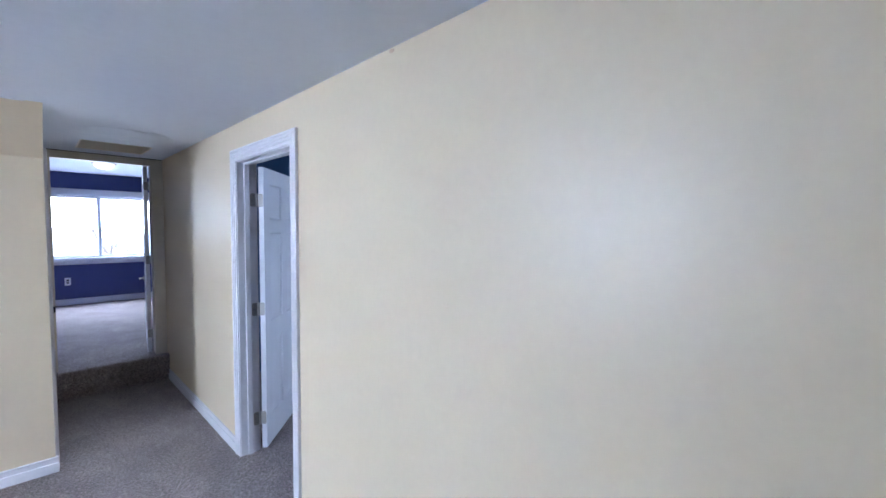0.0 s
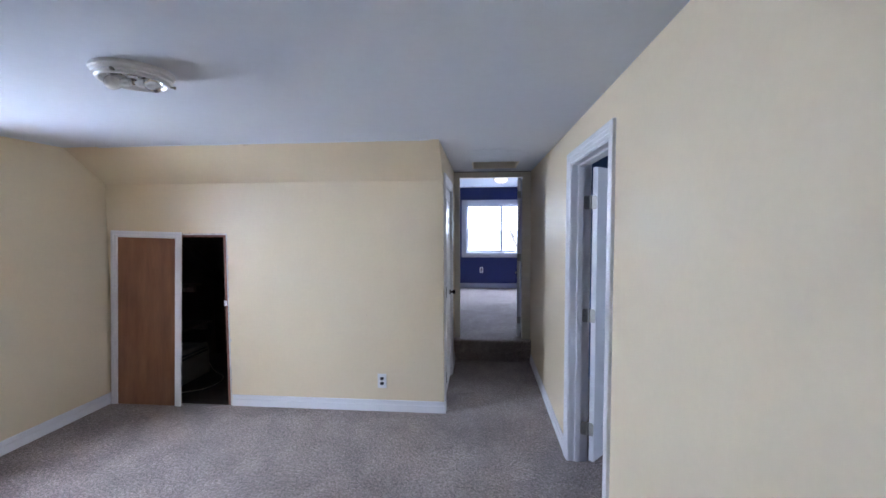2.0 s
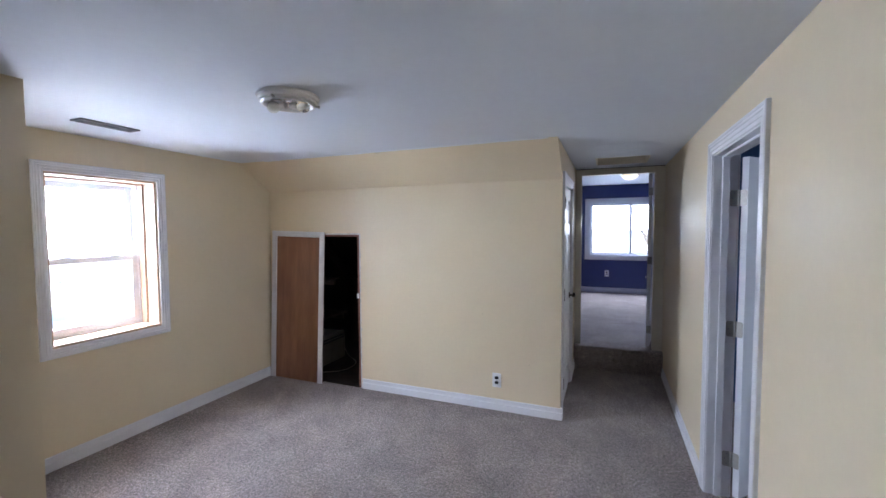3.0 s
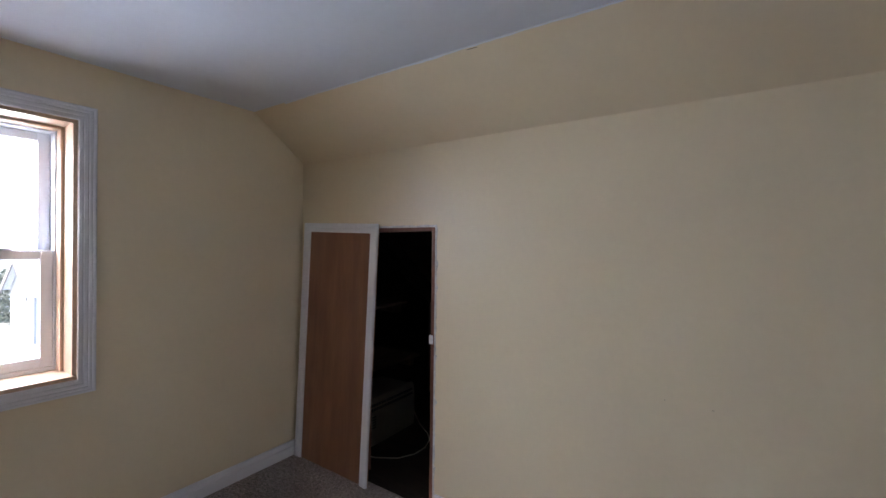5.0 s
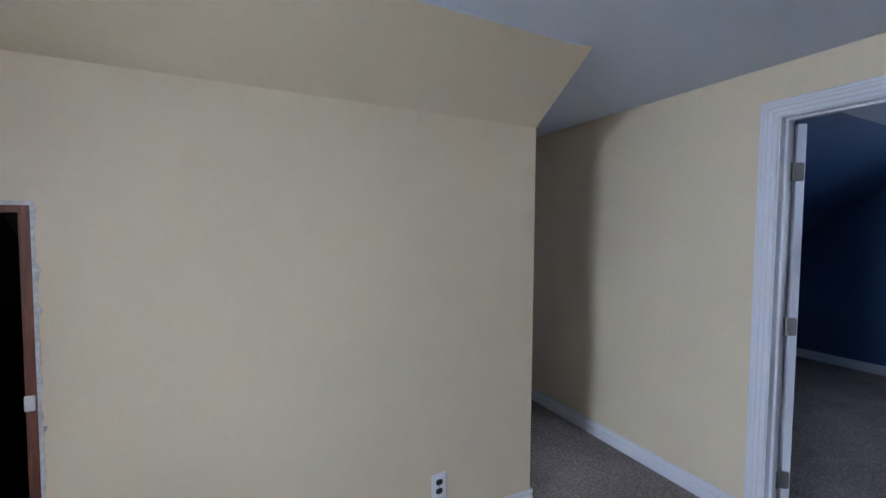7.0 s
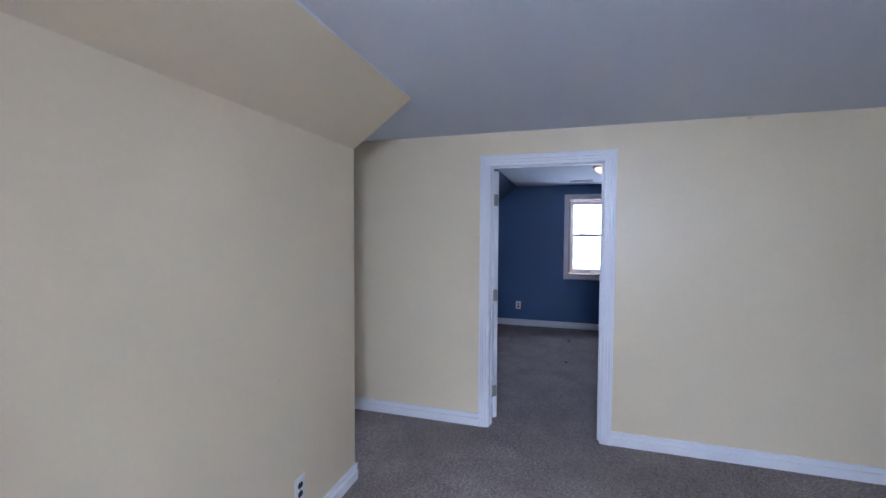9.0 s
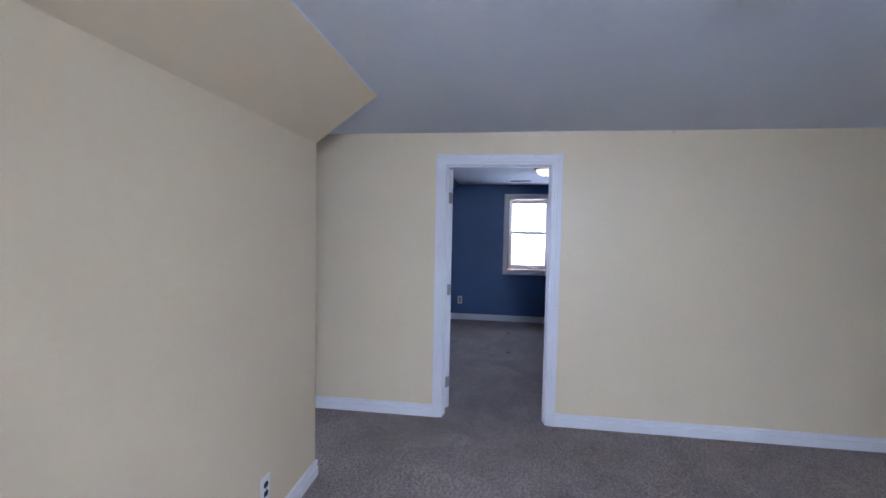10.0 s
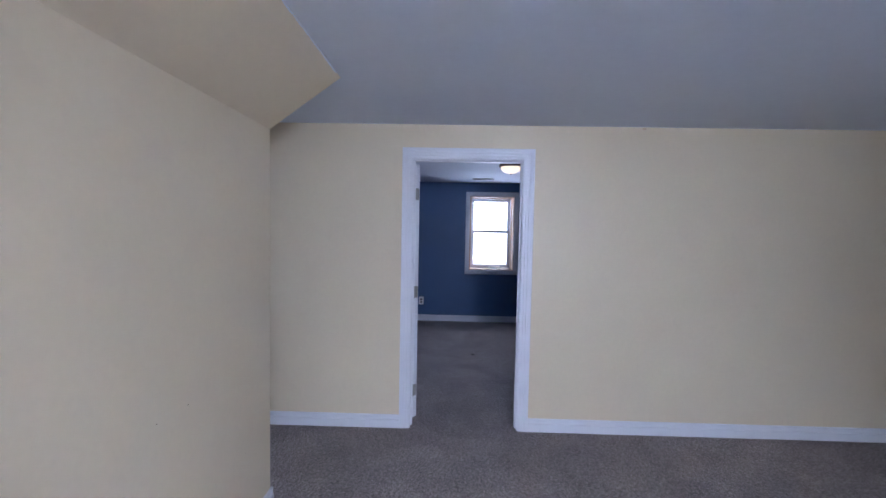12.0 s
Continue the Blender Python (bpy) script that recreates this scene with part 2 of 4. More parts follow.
def part(name, bm, mat, parent=None, label="", smooth=None):
    """Links a bmesh as one mesh object under a thing."""
    ob = new(name, finish(bm, name, mat, smooth))
    if parent:
        ob.parent = parent
    if label:
        ob["label"] = label
    return ob


def thing(name, label, category, at=None, group="", kind=""):
    """An Empty at a thing's base, which parents its parts."""
    ob = new(name)
    ob.empty_display_size = 0.1
    if at is not None:
        ob.matrix_world = at
    return tagged(ob, label, category, group, kind)


def setting(name, bm, mat, label, category, smooth=None):
    return tagged(part(name, bm, mat, None, "", smooth), label, category, kind="structure")


def wall_with_holes(axis, near, far, a0, a1, z0, z1, holes):
    """Boxes of a wall normal to axis, from near to far, with rectangular holes (a0, a1, z0, z1)."""
    bm = bmesh.new()
    cuts = sorted({a0, a1, *[v for h in holes for v in h[:2]]})
    for p, q in zip(cuts, cuts[1:]):
        mid = (p + q) / 2
        spans, z = [], z0
        for h in sorted((h for h in holes if h[0] <= mid <= h[1]), key=lambda h: h[2]):
            if h[2] > z:
                spans.append((z, h[2]))
            z = h[3]
        if z < z1:
            spans.append((z, z1))
        for s, e in spans:
            if axis == "x":
                box(bm, near, far, p, q, s, e)
            else:
                box(bm, p, q, near, far, s, e)
    bmesh.ops.remove_doubles(bm, verts=bm.verts[:], dist=1e-5)
    inner = [f for f in bm.faces if any(all(len(e.link_faces) > 2 for e in f.edges) for _ in (0,))]
    if inner:
        bmesh.ops.delete(bm, geom=inner, context="FACES_ONLY")
    return bm


CASING = [(0.0, 0.0), (0.0, 0.009), (0.004, 0.012), (0.020, 0.0125), (0.022, 0.0100), (0.026, 0.0100), (0.028, 0.0145), (0.044, 0.0155), (0.047, 0.0120), (0.051, 0.0120), (0.054, 0.0170), (0.066, 0.0180), (0.069, 0.0150), (0.072, 0.0190), (0.082, 0.0195), (0.088, 0.0160), (0.088, 0.0)]
PANEL_TRIM = [(0.0, 0.0), (0.0, 0.008), (0.004, 0.0115), (0.028, 0.0125), (0.031, 0.0110), (0.035, 0.0145), (0.054, 0.0155), (0.060, 0.0125), (0.060, 0.0)]
BASE = [(0.0, 0.0), (0.0, 0.0150), (0.056, 0.0160), (0.060, 0.0145), (0.062, 0.004), (0.067, 0.004), (0.069, 0.0085), (0.085, 0.0050), (0.088, 0.0050), (0.090, 0.0115), (0.096, 0.0125), (0.100, 0.0095), (0.101, 0.0)]


def casing(parent, a0, a1, b0, b1, place, profile=CASING, closed=False, scale=1.0, mat=None, names=("casing_leg", "casing_head", "casing_leg", "casing_apron")):
    """Mitred moulding round an opening a0..a1, b0..b1; place(a, b, out) gives the point in space."""
    prof = [(u * scale, w) for u, w in profile]
    corners = []
    for u, w in prof:
        corners.append([(a0 - u, b0 - (u if closed else 0), w), (a0 - u, b1 + u, w), (a1 + u, b1 + u, w), (a1 + u, b0 - (u if closed else 0), w)])
    for k in range(4 if closed else 3):
        bm = bmesh.new()
        bridge(bm, [[place(*c[k]) for c in corners], [place(*c[(k + 1) % 4]) for c in corners]])
        part(names[k], bm, mat or TRIM, parent, smooth=35)


def baseboard(p, q, out, z=0.0):
    """A moulded baseboard from p to q, standing off its wall along out."""
    bm = bmesh.new()
    rings = []
    for e in (p, q):
        rings.append([(e[0] + out[0] * w, e[1] + out[1] * w, z + h) for h, w in BASE])
    bridge(bm, rings)
    setting("baseboard", bm, TRIM, "white moulded wooden baseboard along the wall", "baseboard", 35)


# ---------------- plan ----------------
XW, XC, YS = -4.065, -0.93, -7.0
KNEE, SLOPE_Y = 2.036, -0.372
D0, D1, DH = -1.486, -0.668, 2.050        # door to the blue room
STEP_Y, STEP_H, HALL_END = 1.42, 0.26, 1.53
BX, BN, BS = 3.72, 0.95, -3.6             # blue room
NY, NH = 5.75, 2.51                       # navy room
NX0, NX1 = -2.6, 1.9

# floors
bm = bmesh.new()
box(bm, XW, 0, YS, 0, -0.12, 0)
box(bm, XC, 0, 0, STEP_Y + 0.05, -0.12, 0)
box(bm, XC - 0.1, XC, 0.1, 1.0, -0.12, 0)
setting("floor_main", bm, CARPET, "beige and grey flecked cut-pile carpet, slightly trodden", "carpet")
bm = bmesh.new()
box(bm, 0.0, BX, BS, BN, -0.12, -0.002)
setting("floor_blue_room", bm, CARPET, "beige and grey flecked cut-pile carpet in the blue bedroom", "carpet")
bm = bmesh.new()
box(bm, NX0, NX1, HALL_END + 0.12, NY, STEP_H - 0.1, STEP_H)
setting("floor_navy_room", bm, CARPET, "beige and grey flecked carpet in the raised navy bedroom", "carpet")
# carpeted step with a rolled nosing
bm = bmesh.new()
prof = [(STEP_Y + 0.012, -0.01), (STEP_Y + 0.006, 0.1), (STEP_Y + 0.004, STEP_H - 0.045)]
for i in range(7):
    a = math.pi * i / 12
    prof.append((STEP_Y + 0.03 - 0.032 * math.cos(a), STEP_H - 0.03 + 0.031 * math.sin(a)))
prof += [(HALL_END + 0.121, STEP_H), (HALL_END + 0.121, -0.01)]
bridge(bm, [[(x, y, z) for y, z in prof] for x in (XC + 0.002, -0.002)])
setting("step", bm, CARPET, "single carpeted step up with a rounded nosing", "step", 50)

# ceilings
bm = bmesh.new()
box(bm, XW, 0, YS, 0.78, H, H + 0.12)
box(bm, XW, -0.70, 0.78, 1.28, H, H + 0.12)
box(bm, -0.21, 0, 0.78, 1.28, H, H + 0.12)
box(bm, XW, 0, 1.28, HALL_END, H, H + 0.12)
setting("ceiling_main", bm, WHITE, "flat white painted ceiling with faint patched seams", "ceiling")
bm = bmesh.new()
box(bm, 0.12, BX, BS, BN, H, H + 0.12)
setting("ceiling_blue_room", bm, WHITE, "flat white ceiling of the blue bedroom", "ceiling")
bm = bmesh.new()
box(bm, NX0, NX1, HALL_END + 0.12, NY, NH, NH + 0.12)
setting("ceiling_navy_room", bm, WHITE, "flat white ceiling of the navy bedroom", "ceiling")

# main room walls
WIN_W = (-1.972, -1.232, 0.828, 2.030)
setting("wall_west", wall_with_holes("x", XW - 0.36, XW, YS, 0.1, 0, H, [WIN_W]), CREAM, "cream yellow painted wall with a window", "wall")
HX0, HX1, HZ = -3.50, -2.906, 1.572
setting("wall_knee", wall_with_holes("y", 0, 0.1, XW, XC, 0, H, [(HX0, HX1, 0, HZ + 0.012)]), CREAM, "cream yellow knee wall with a low access opening", "wall")
bm = bmesh.new()
bridge(bm, [[(x, 0, KNEE), (x, SLOPE_Y, H), (x, 0, H)] for x in (XW, XC)])
setting("wall_slope", bm, CREAM, "sloped cream painted ceiling under the roof", "sloped ceiling")
C0, C1, CH = 0.105, 0.93, 2.035
setting("wall_hall_west", wall_with_holes("x", XC - 0.1, XC, 0.1, HALL_END, 0, H, [(C0, C1, 0, CH)]), CREAM, "cream hallway wall with a closet door", "wall")
setting("wall_east", wall_with_holes("x", 0, 0.06, YS, HALL_END, 0, H, [(D0 - 0.02, D1 + 0.02, 0, DH + 0.02)]), CREAM, "long cream yellow painted wall with a doorway", "wall")
setting("wall_blue_west", wall_with_holes("x", 0.06, 0.12, BS, HALL_END, 0, H, [(D0 - 0.02, D1 + 0.02, 0, DH + 0.02)]), BLUE, "blue side of the partition wall", "wall")
bm = bmesh.new()
box(bm, XW, 0, YS - 0.12, YS, 0, H)
setting("wall_south", bm, CREAM, "plain cream yellow end wall", "wall")
bm = bmesh.new()
box(bm, XW, -3.0, YS, -2.5, 0, H)
setting("wall_stair_box", bm, CREAM, "cream boxed-out wall corner beside the window", "wall")
setting("wall_hall_end", wall_with_holes("y", HALL_END, HALL_END + 0.06, XC - 0.1, 0.06, 0, H + 0.2, [(-0.90, -0.075, STEP_H, 2.255)]), CREAM, "cream end wall of the hallway round a doorway", "wall")
# blue room walls
WIN_B = (-1.98, -1.25, 0.865, 2.085)
setting("wall_blue_east", wall_with_holes("x", BX, BX + 0.36, BS, BN, 0, H, [WIN_B]), BLUE, "deep blue painted wall with a window", "wall")
bm = bmesh.new()
box(bm, 0.12, BX, BS - 0.1, BS, 0, H)
setting("wall_blue_south", bm, BLUE, "deep blue painted wall", "wall")
bm = bmesh.new()
box(bm, 0.12, BX, BN, BN + 0.1, 0, H)
setting("wall_blue_north", bm, BLUE, "deep blue painted knee wall", "wall")
bm = bmesh.new()
bridge(bm, [[(x, BN, 1.31), (x, -0.42, H), (x, BN, H)] for x in (0.12, BX)])
setting("wall_blue_slope", bm, BLUE, "sloped deep blue ceiling under the roof", "sloped ceiling")
# navy room walls
WIN_N = (-0.95, 0.68, 1.02, 2.16)
setting("wall_navy_north", wall_with_holes("y", NY, NY + 0.16, NX0, NX1, STEP_H, NH, [WIN_N]), NAVY, "dark navy painted wall with a wide window", "wall")
setting("wall_navy_south", wall_with_holes("y", HALL_END + 0.06, HALL_END + 0.12, NX0, NX1, 0, NH, [(-0.90, -0.075, STEP_H, 2.255)]), NAVY, "navy side of the hallway end wall", "wall")
for name, x0, x1 in (("wall_navy_west", NX0 - 0.1, NX0), ("wall_navy_east", NX1, NX1 + 0.1)):
    bm = bmesh.new()
    box(bm, x0, x1, HALL_END + 0.06, NY, STEP_H, NH)
    setting(name, bm, NAVY, "dark navy painted side wall", "wall")

# baseboards
baseboard((HX1 + 0.02, 0), (XC + 0.013, 0), (0, -1))
baseboard((XC, -0.013), (XC, 0.02), (1, 0))
baseboard((XC, C1 + 0.09), (XC, STEP_Y + 0.005), (1, 0))
baseboard((XW, -2.5), (XW, 0), (1, 0))
baseboard((XW, -2.5), (-3.0, -2.5), (0, 1))
baseboard((-3.0, YS), (-3.0, -2.5), (1, 0))
baseboard((0, YS), (0, D0 - 0.083), (-1, 0))
baseboard((0, D1 + 0.083), (0, STEP_Y + 0.005), (-1, 0))
baseboard((BX, BS), (BX, BN), (-1, 0))
baseboard((NX0, NY), (NX1, NY), (0, -1), STEP_H)


# ---------------- windows ----------------
def double_hung(name, label, wall_x, side, y0, y1, z0, z1, meet):
    """A double-hung window in an x wall; side is the room's direction along x."""
    w = thing(name, label, "window", kind="structure")
    s = side

    def X(d):      # d metres into the wall
        return wall_x - s * d * 1.75
    casing(w, y0, y1, z0, z1, lambda a, b, out: (wall_x + s * out, a, b), closed=True, scale=0.76, names=("casing_leg", "casing_head", "casing_leg", "casing_apron"))
    t = 0.016
    for nm, (a, b, c, d) in (("jamb", (y0 - 0.004, y0 + t, z0, z1)), ("jamb", (y1 - t, y1 + 0.004, z0, z1)), ("head_jamb", (y0, y1, z1 - t, z1 + 0.004))):
        bm = bmesh.new()
        soft_box(bm, *sorted((X(0.004), X(0.115))), a, b, c, d, 0.002)
        part(nm, bm, PINE, w, "varnished pine lining")
    bm = bmesh.new()
    soft_box(bm, *sorted((X(-0.002), X(0.12))), y0, y1, z0 - 0.004, z0 + 0.018, 0.003)
    part("window_sill", bm, PINE, w, "varnished pine sill")
    # pine stop strips
    for a, b in ((y0 + t, y0 + t + 0.014), (y1 - t - 0.014, y1 - t)):
        bm = bmesh.new()
        soft_box(bm, *sorted((X(0.078), X(0.113))), a, b, z0 + 0.018, z1 - t, 0.003)
        part("stop_bead", bm, PINE, w)
    bm = bmesh.new()
    soft_box(bm, *sorted((X(0.078), X(0.113))), y0 + t, y1 - t, z1 - t - 0.014, z1 - t, 0.003)
    part("stop_bead", bm, PINE, w)
    # vinyl frame
    f = 0.037
    for nm, (a, b, c, d) in (("window_frame", (y0, y0 + f, z0, z1)), ("window_frame", (y1 - f, y1, z0, z1)),
                             ("window_frame", (y0 + f, y1 - f, z1 - f, z1)), ("window_frame", (y0 + f, y1 - f, z0, z0 + f))):
        bm = bmesh.new()
        soft_box(bm, *sorted((X(0.115), X(0.19))), a, b, c, d, 0.003)
        part(nm, bm, VINYL, w)
    # two sashes, the lower one nearer to the room
    for nm, c, d, near, top in (("lower_sash", z0 + f, meet + 0.02, 0.120, 0.046), ("upper_sash", meet - 0.02, z1 - f, 0.152, 0.040)):
        st = 0.047
        bm = bmesh.new()
        x0, x1 = sorted((X(near), X(near + 0.03)))
        for q in ((y0 + f, y0 + f + st, c, d), (y1 - f - st, y1 - f, c, d), (y0 + f + st, y1 - f - st, d - 0.042, d), (y0 + f + st, y1 - f - st, c, c + st)):
            soft_box(bm, x0, x1, *q, 0.004)
        sash = part(nm, bm, VINYL, w, "white vinyl sash")
        bm = bmesh.new()
        xm = (x0 + x1) / 2
        box(bm, xm - 0.002, xm + 0.002, y0 + f + st - 0.004, y1 - f - st + 0.004, c + st - 0.004, d - 0.038)
        g = part("pane", bm, GLASS, sash)
        g.visible_shadow = False
        if nm == "lower_sash":
            bm = bmesh.new()
            ym = (y0 + y1) / 2
            for yy in (ym - 0.16, ym + 0.16):
                soft_box(bm, *sorted((X(near - 0.004), X(near + 0.022))), yy - 0.03, yy + 0.03, d, d + 0.012, 0.004)
            part("sash_lock", bm, VINYL, sash)
    return w


double_hung("window_1", "white double-hung window with a varnished pine reveal in the cream wall", XW, 1, *WIN_W, 1.405)
double_hung("window_2", "white double-hung window with a pine reveal in the blue wall", BX, -1, *WIN_B, 1.50)

w = thing("window_3", "wide white sliding window with two panes in the navy wall", "window", kind="structure")
casing(w, *WIN_N, lambda a, b, out: (a, NY - out, b), closed=True, scale=0.85)
x0, x1, z0, z1 = WIN_N
for a, b, c, d in ((x0, x0 + 0.035, z0, z1), (x1 - 0.035, x1, z0, z1), (x0, x1, z1 - 0.035, z1), (x0, x1, z0, z0 + 0.035)):
    bm = bmesh.new()
    soft_box(bm, a, b, NY - 0.002, NY + 0.15, c, d, 0.003)
    part("window_frame", bm, VINYL, w)
xm = (x0 + x1) / 2
for nm, a, b, y in (("sliding_sash", x0 + 0.035, xm + 0.03, NY + 0.06), ("fixed_sash", xm - 0.03, x1 - 0.035, NY + 0.10)):
    bm = bmesh.new()
    for q in ((a, a + 0.045, z0 + 0.035, z1 - 0.035), (b - 0.045, b, z0 + 0.035, z1 - 0.035), (a + 0.045, b - 0.045, z0 + 0.035, z0 + 0.08), (a + 0.045, b - 0.045, z1 - 0.08, z1 - 0.035)):
        soft_box(bm, q[0], q[1], y, y + 0.03, q[2], q[3], 0.003)
    sash = part(nm, bm, VINYL, w)
    bm = bmesh.new()
    box(bm, a + 0.04, b - 0.04, y + 0.012, y + 0.016, z0 + 0.075, z1 - 0.075)
    part("pane", bm, GLASS, sash).visible_shadow = False


# ---------------- doors ----------------
def panel_leaf(width, height, thick=0.035):
    """A six-panel door leaf: width along +x from the hinge at the origin, faces at y = 0 and y = thick."""
    bm = bmesh.new()
    st, gap = 0.105, 0.10
    cols = [(st, width / 2 - gap / 2), (width / 2 + gap / 2, width - st)]
    rows = [(0.20, 0.76), (0.90, 1.55), (1.65, height - 0.11)]
    xs = sorted({0, width, *[v for c in cols for v in c]})
    zs = sorted({0, height, *[v for r in rows for v in r]})
    for face, y, d in ((0, 0.0, 1), (1, thick, -1)):
        for xa, xb in zip(xs, xs[1:]):
            for za, zb in zip(zs, zs[1:]):
                if (xa, xb) in cols and (za, zb) in rows:
                    rings = []
                    for inset, deep in ((0, 0), (0.010, 0.012), (0.030, 0.012), (0.050, 0.003)):
                        rings.append([(xa + inset, y + d * deep, za + inset), (xb - inset, y + d * deep, za + inset),
                                      (xb - inset, y + d * deep, zb - inset), (xa + inset, y + d * deep, zb - inset)])
                    vr = bridge(bm, rings, caps=False)
                    bm.faces.new(vr[-1])
                else:
                    bm.faces.new([bm.verts.new(p) for p in ((xa, y, za), (xb, y, za), (xb, y, zb), (xa, y, zb))])
    for a, b in (((0, 0), (width, 0)), ((width, 0), (width, height)), ((width, height), (0, height)), ((0, height), (0, 0))):
        bm.faces.new([bm.verts.new(p) for p in ((a[0], 0, a[1]), (b[0], 0, b[1]), (b[0], thick, b[1]), (a[0], thick, a[1]))])
    bmesh.ops.remove_doubles(bm, verts=bm.verts[:], dist=1e-5)
    return bm


def hinge_plate(bm, u0, u1, z, hh, at):
    """One rounded hinge leaf between u0 and u1, at() maps (u, proud, z)."""
    r, pts = 0.012, []
    out = u1 if abs(u1) > abs(u0) else u0
    inn = u0 if out == u1 else u1
    sg = 1 if out > inn else -1
    pts.append((inn, z - hh))
    for i in range(5):
        a = math.pi / 2 * i / 4
        pts.append((out - sg * r * (1 - math.sin(a)), z - hh + r * (1 - math.cos(a))))
    for i in range(5):
        a = math.pi / 2 * i / 4
        pts.append((out - sg * r * (1 - math.cos(a)), z + hh - r * (1 - math.sin(a))))
    pts.append((inn, z + hh))
    bridge(bm, [[at(u, 0, v) for u, v in pts], [at(u, 0.0025, v) for u, v in pts]])


# door_1: to the blue room, hinged on its north jamb, leaf swung into the blue room
d1 = thing("door_1", "white six-panel door standing open into the blue room", "door", kind="structure")
casing(d1, D0 - 0.006, D1 + 0.006, 0, DH + 0.006, lambda a, b, out: (-out, a, b), scale=0.87)
casing(d1, D0 - 0.006, D1 + 0.006, 0, DH + 0.006, lambda a, b, out: (0.12 + out, a, b))
for nm, a, b, c, d in (("jamb", D0 - 0.02, D0, 0, DH + 0.02), ("jamb", D1, D1 + 0.02, 0, DH + 0.02), ("head_jamb", D0, D1, DH, DH + 0.02)):
    bm = bmesh.new()
    soft_box(bm, -0.003, 0.123, a, b, c, d, 0.0015)
    part(nm, bm, TRIM, d1)
for a, b, c, d in ((D0, D0 + 0.012, 0, DH), (D1 - 0.012, D1, 0, DH), (D0 + 0.012, D1 - 0.012, DH - 0.012, DH)):
    bm = bmesh.new()
    soft_box(bm, 0.042, 0.078, a, b, c, d, 0.002)
    part("door_stop", bm, TRIM, d1)
leaf = part("door_leaf", panel_leaf(0.785, 2.015), DOORPAINT, d1, "white six-panel leaf", smooth=30)
leaf.matrix_world = pose(0.1625, D1 - 0.0345, 0.018, 0, 0, 47.0)
for z in (0.24, 1.03, 1.80):
    bm = bmesh.new()
    hinge_plate(bm, 0.0, -0.042, z, 0.046, lambda u, o, v: (0.124 + u, D1 - o, v))
    hinge_plate(bm, 0.0, 0.041, z, 0.046, lambda u, o, v: (0.1295 + 0.731 * u - 0.682 * (o - 0.001), D1 - 0.004 - 0.682 * u - 0.731 * (o - 0.001), v))
    lathe(bm, [(0.0055, z - 0.047), (0.0065, z - 0.045), (0.0065, z + 0.045), (0.0055, z + 0.047)], 10, (0.127, D1 - 0.004, 0))
    hg = part("hinge", bm, NICKEL, d1, "satin nickel hinge", smooth=40)
    for dz, du in ((-0.030, 0.020), (0.0, 0.029), (0.030, 0.020)):
        bm = bmesh.new()
        lathe(bm, [(0.0042, 0.0), (0.0036, -0.0014), (0.001, -0.0016)], 10, (0.124 - du, D1 - 0.0025, z + dz), "y")
        part("hinge_screw", bm, VENTMETAL, hg)
# bare strip of jamb behind the hinge side, rubbed through to the wood
bm = bmesh.new()
rr = random.Random(12)
rings = []
for k in range(81):
    v = 0.02 + 2.0 * k / 80
    a = 0.1225 - 0.0035 * rr.random()
    rings.append([(a, D1 - 0.0012, v), (0.1234, D1 - 0.0012, v), (0.1234, D1 + 0.002, v), (a, D1 + 0.002, v)])
bridge(bm, rings)
part("worn_edge", bm, PLASTER, d1, "chipped paint along the jamb's edge")
for side, y in ((-1, -0.004), (1, 0.039)):
    bm = bmesh.new()
    lathe(bm, [(0.032, 0), (0.032, side * 0.006), (0.012, side * 0.010), (0.011, side * 0.03), (0.024, side * 0.036), (0.029, side * 0.05), (0.022, side * 0.062), (0.006, side * 0.065)], 20, (0.72, y, 0.93), "y")
    part("door_knob", bm, NICKEL, leaf, "satin nickel knob", smooth=40)

# door_2: hallway end, up the step, leaf open into the navy room
d2 = thing("door_2", "white panel door open into the navy room at the hallway end", "door", kind="structure")
E0, E1, EH = -0.865, -0.100, 2.235
for nm, a, b, c, d in (("casing_leg", XC + 0.002, E0 + 0.006, STEP_H - 0.005, EH + 0.062), ("casing_leg", E1 - 0.006, -0.002, STEP_H - 0.02, EH + 0.062), ("casing_head", E0 + 0.006, E1 - 0.006, EH - 0.006, EH + 0.062)):
    bm = bmesh.new()
    soft_box(bm, a, b, HALL_END - 0.018, HALL_END, c, d, 0.003)
    part(nm, bm, CREAM_TRIM, d2, "flat cream-painted casing")
for nm, a, b, c, d in (("jamb", E0 - 0.034, E0, STEP_H, EH + 0.02), ("jamb", E1, E1 + 0.024, STEP_H, EH + 0.02), ("head_jamb", E0, E1, EH, EH + 0.019)):
    bm = bmesh.new()
    soft_box(bm, a, b, HALL_END - 0.002, HALL_END + 0.123, c, d, 0.0015)
    part(nm, bm, CREAM_TRIM, d2)
leaf = part("door_leaf", panel_leaf(0.75, 1.95), DOORPAINT, d2, "white panelled leaf", smooth=30)
leaf.matrix_world = pose(E1 - 0.024, HALL_END + 0.055, STEP_H + 0.018, 0, 0, 82.0)
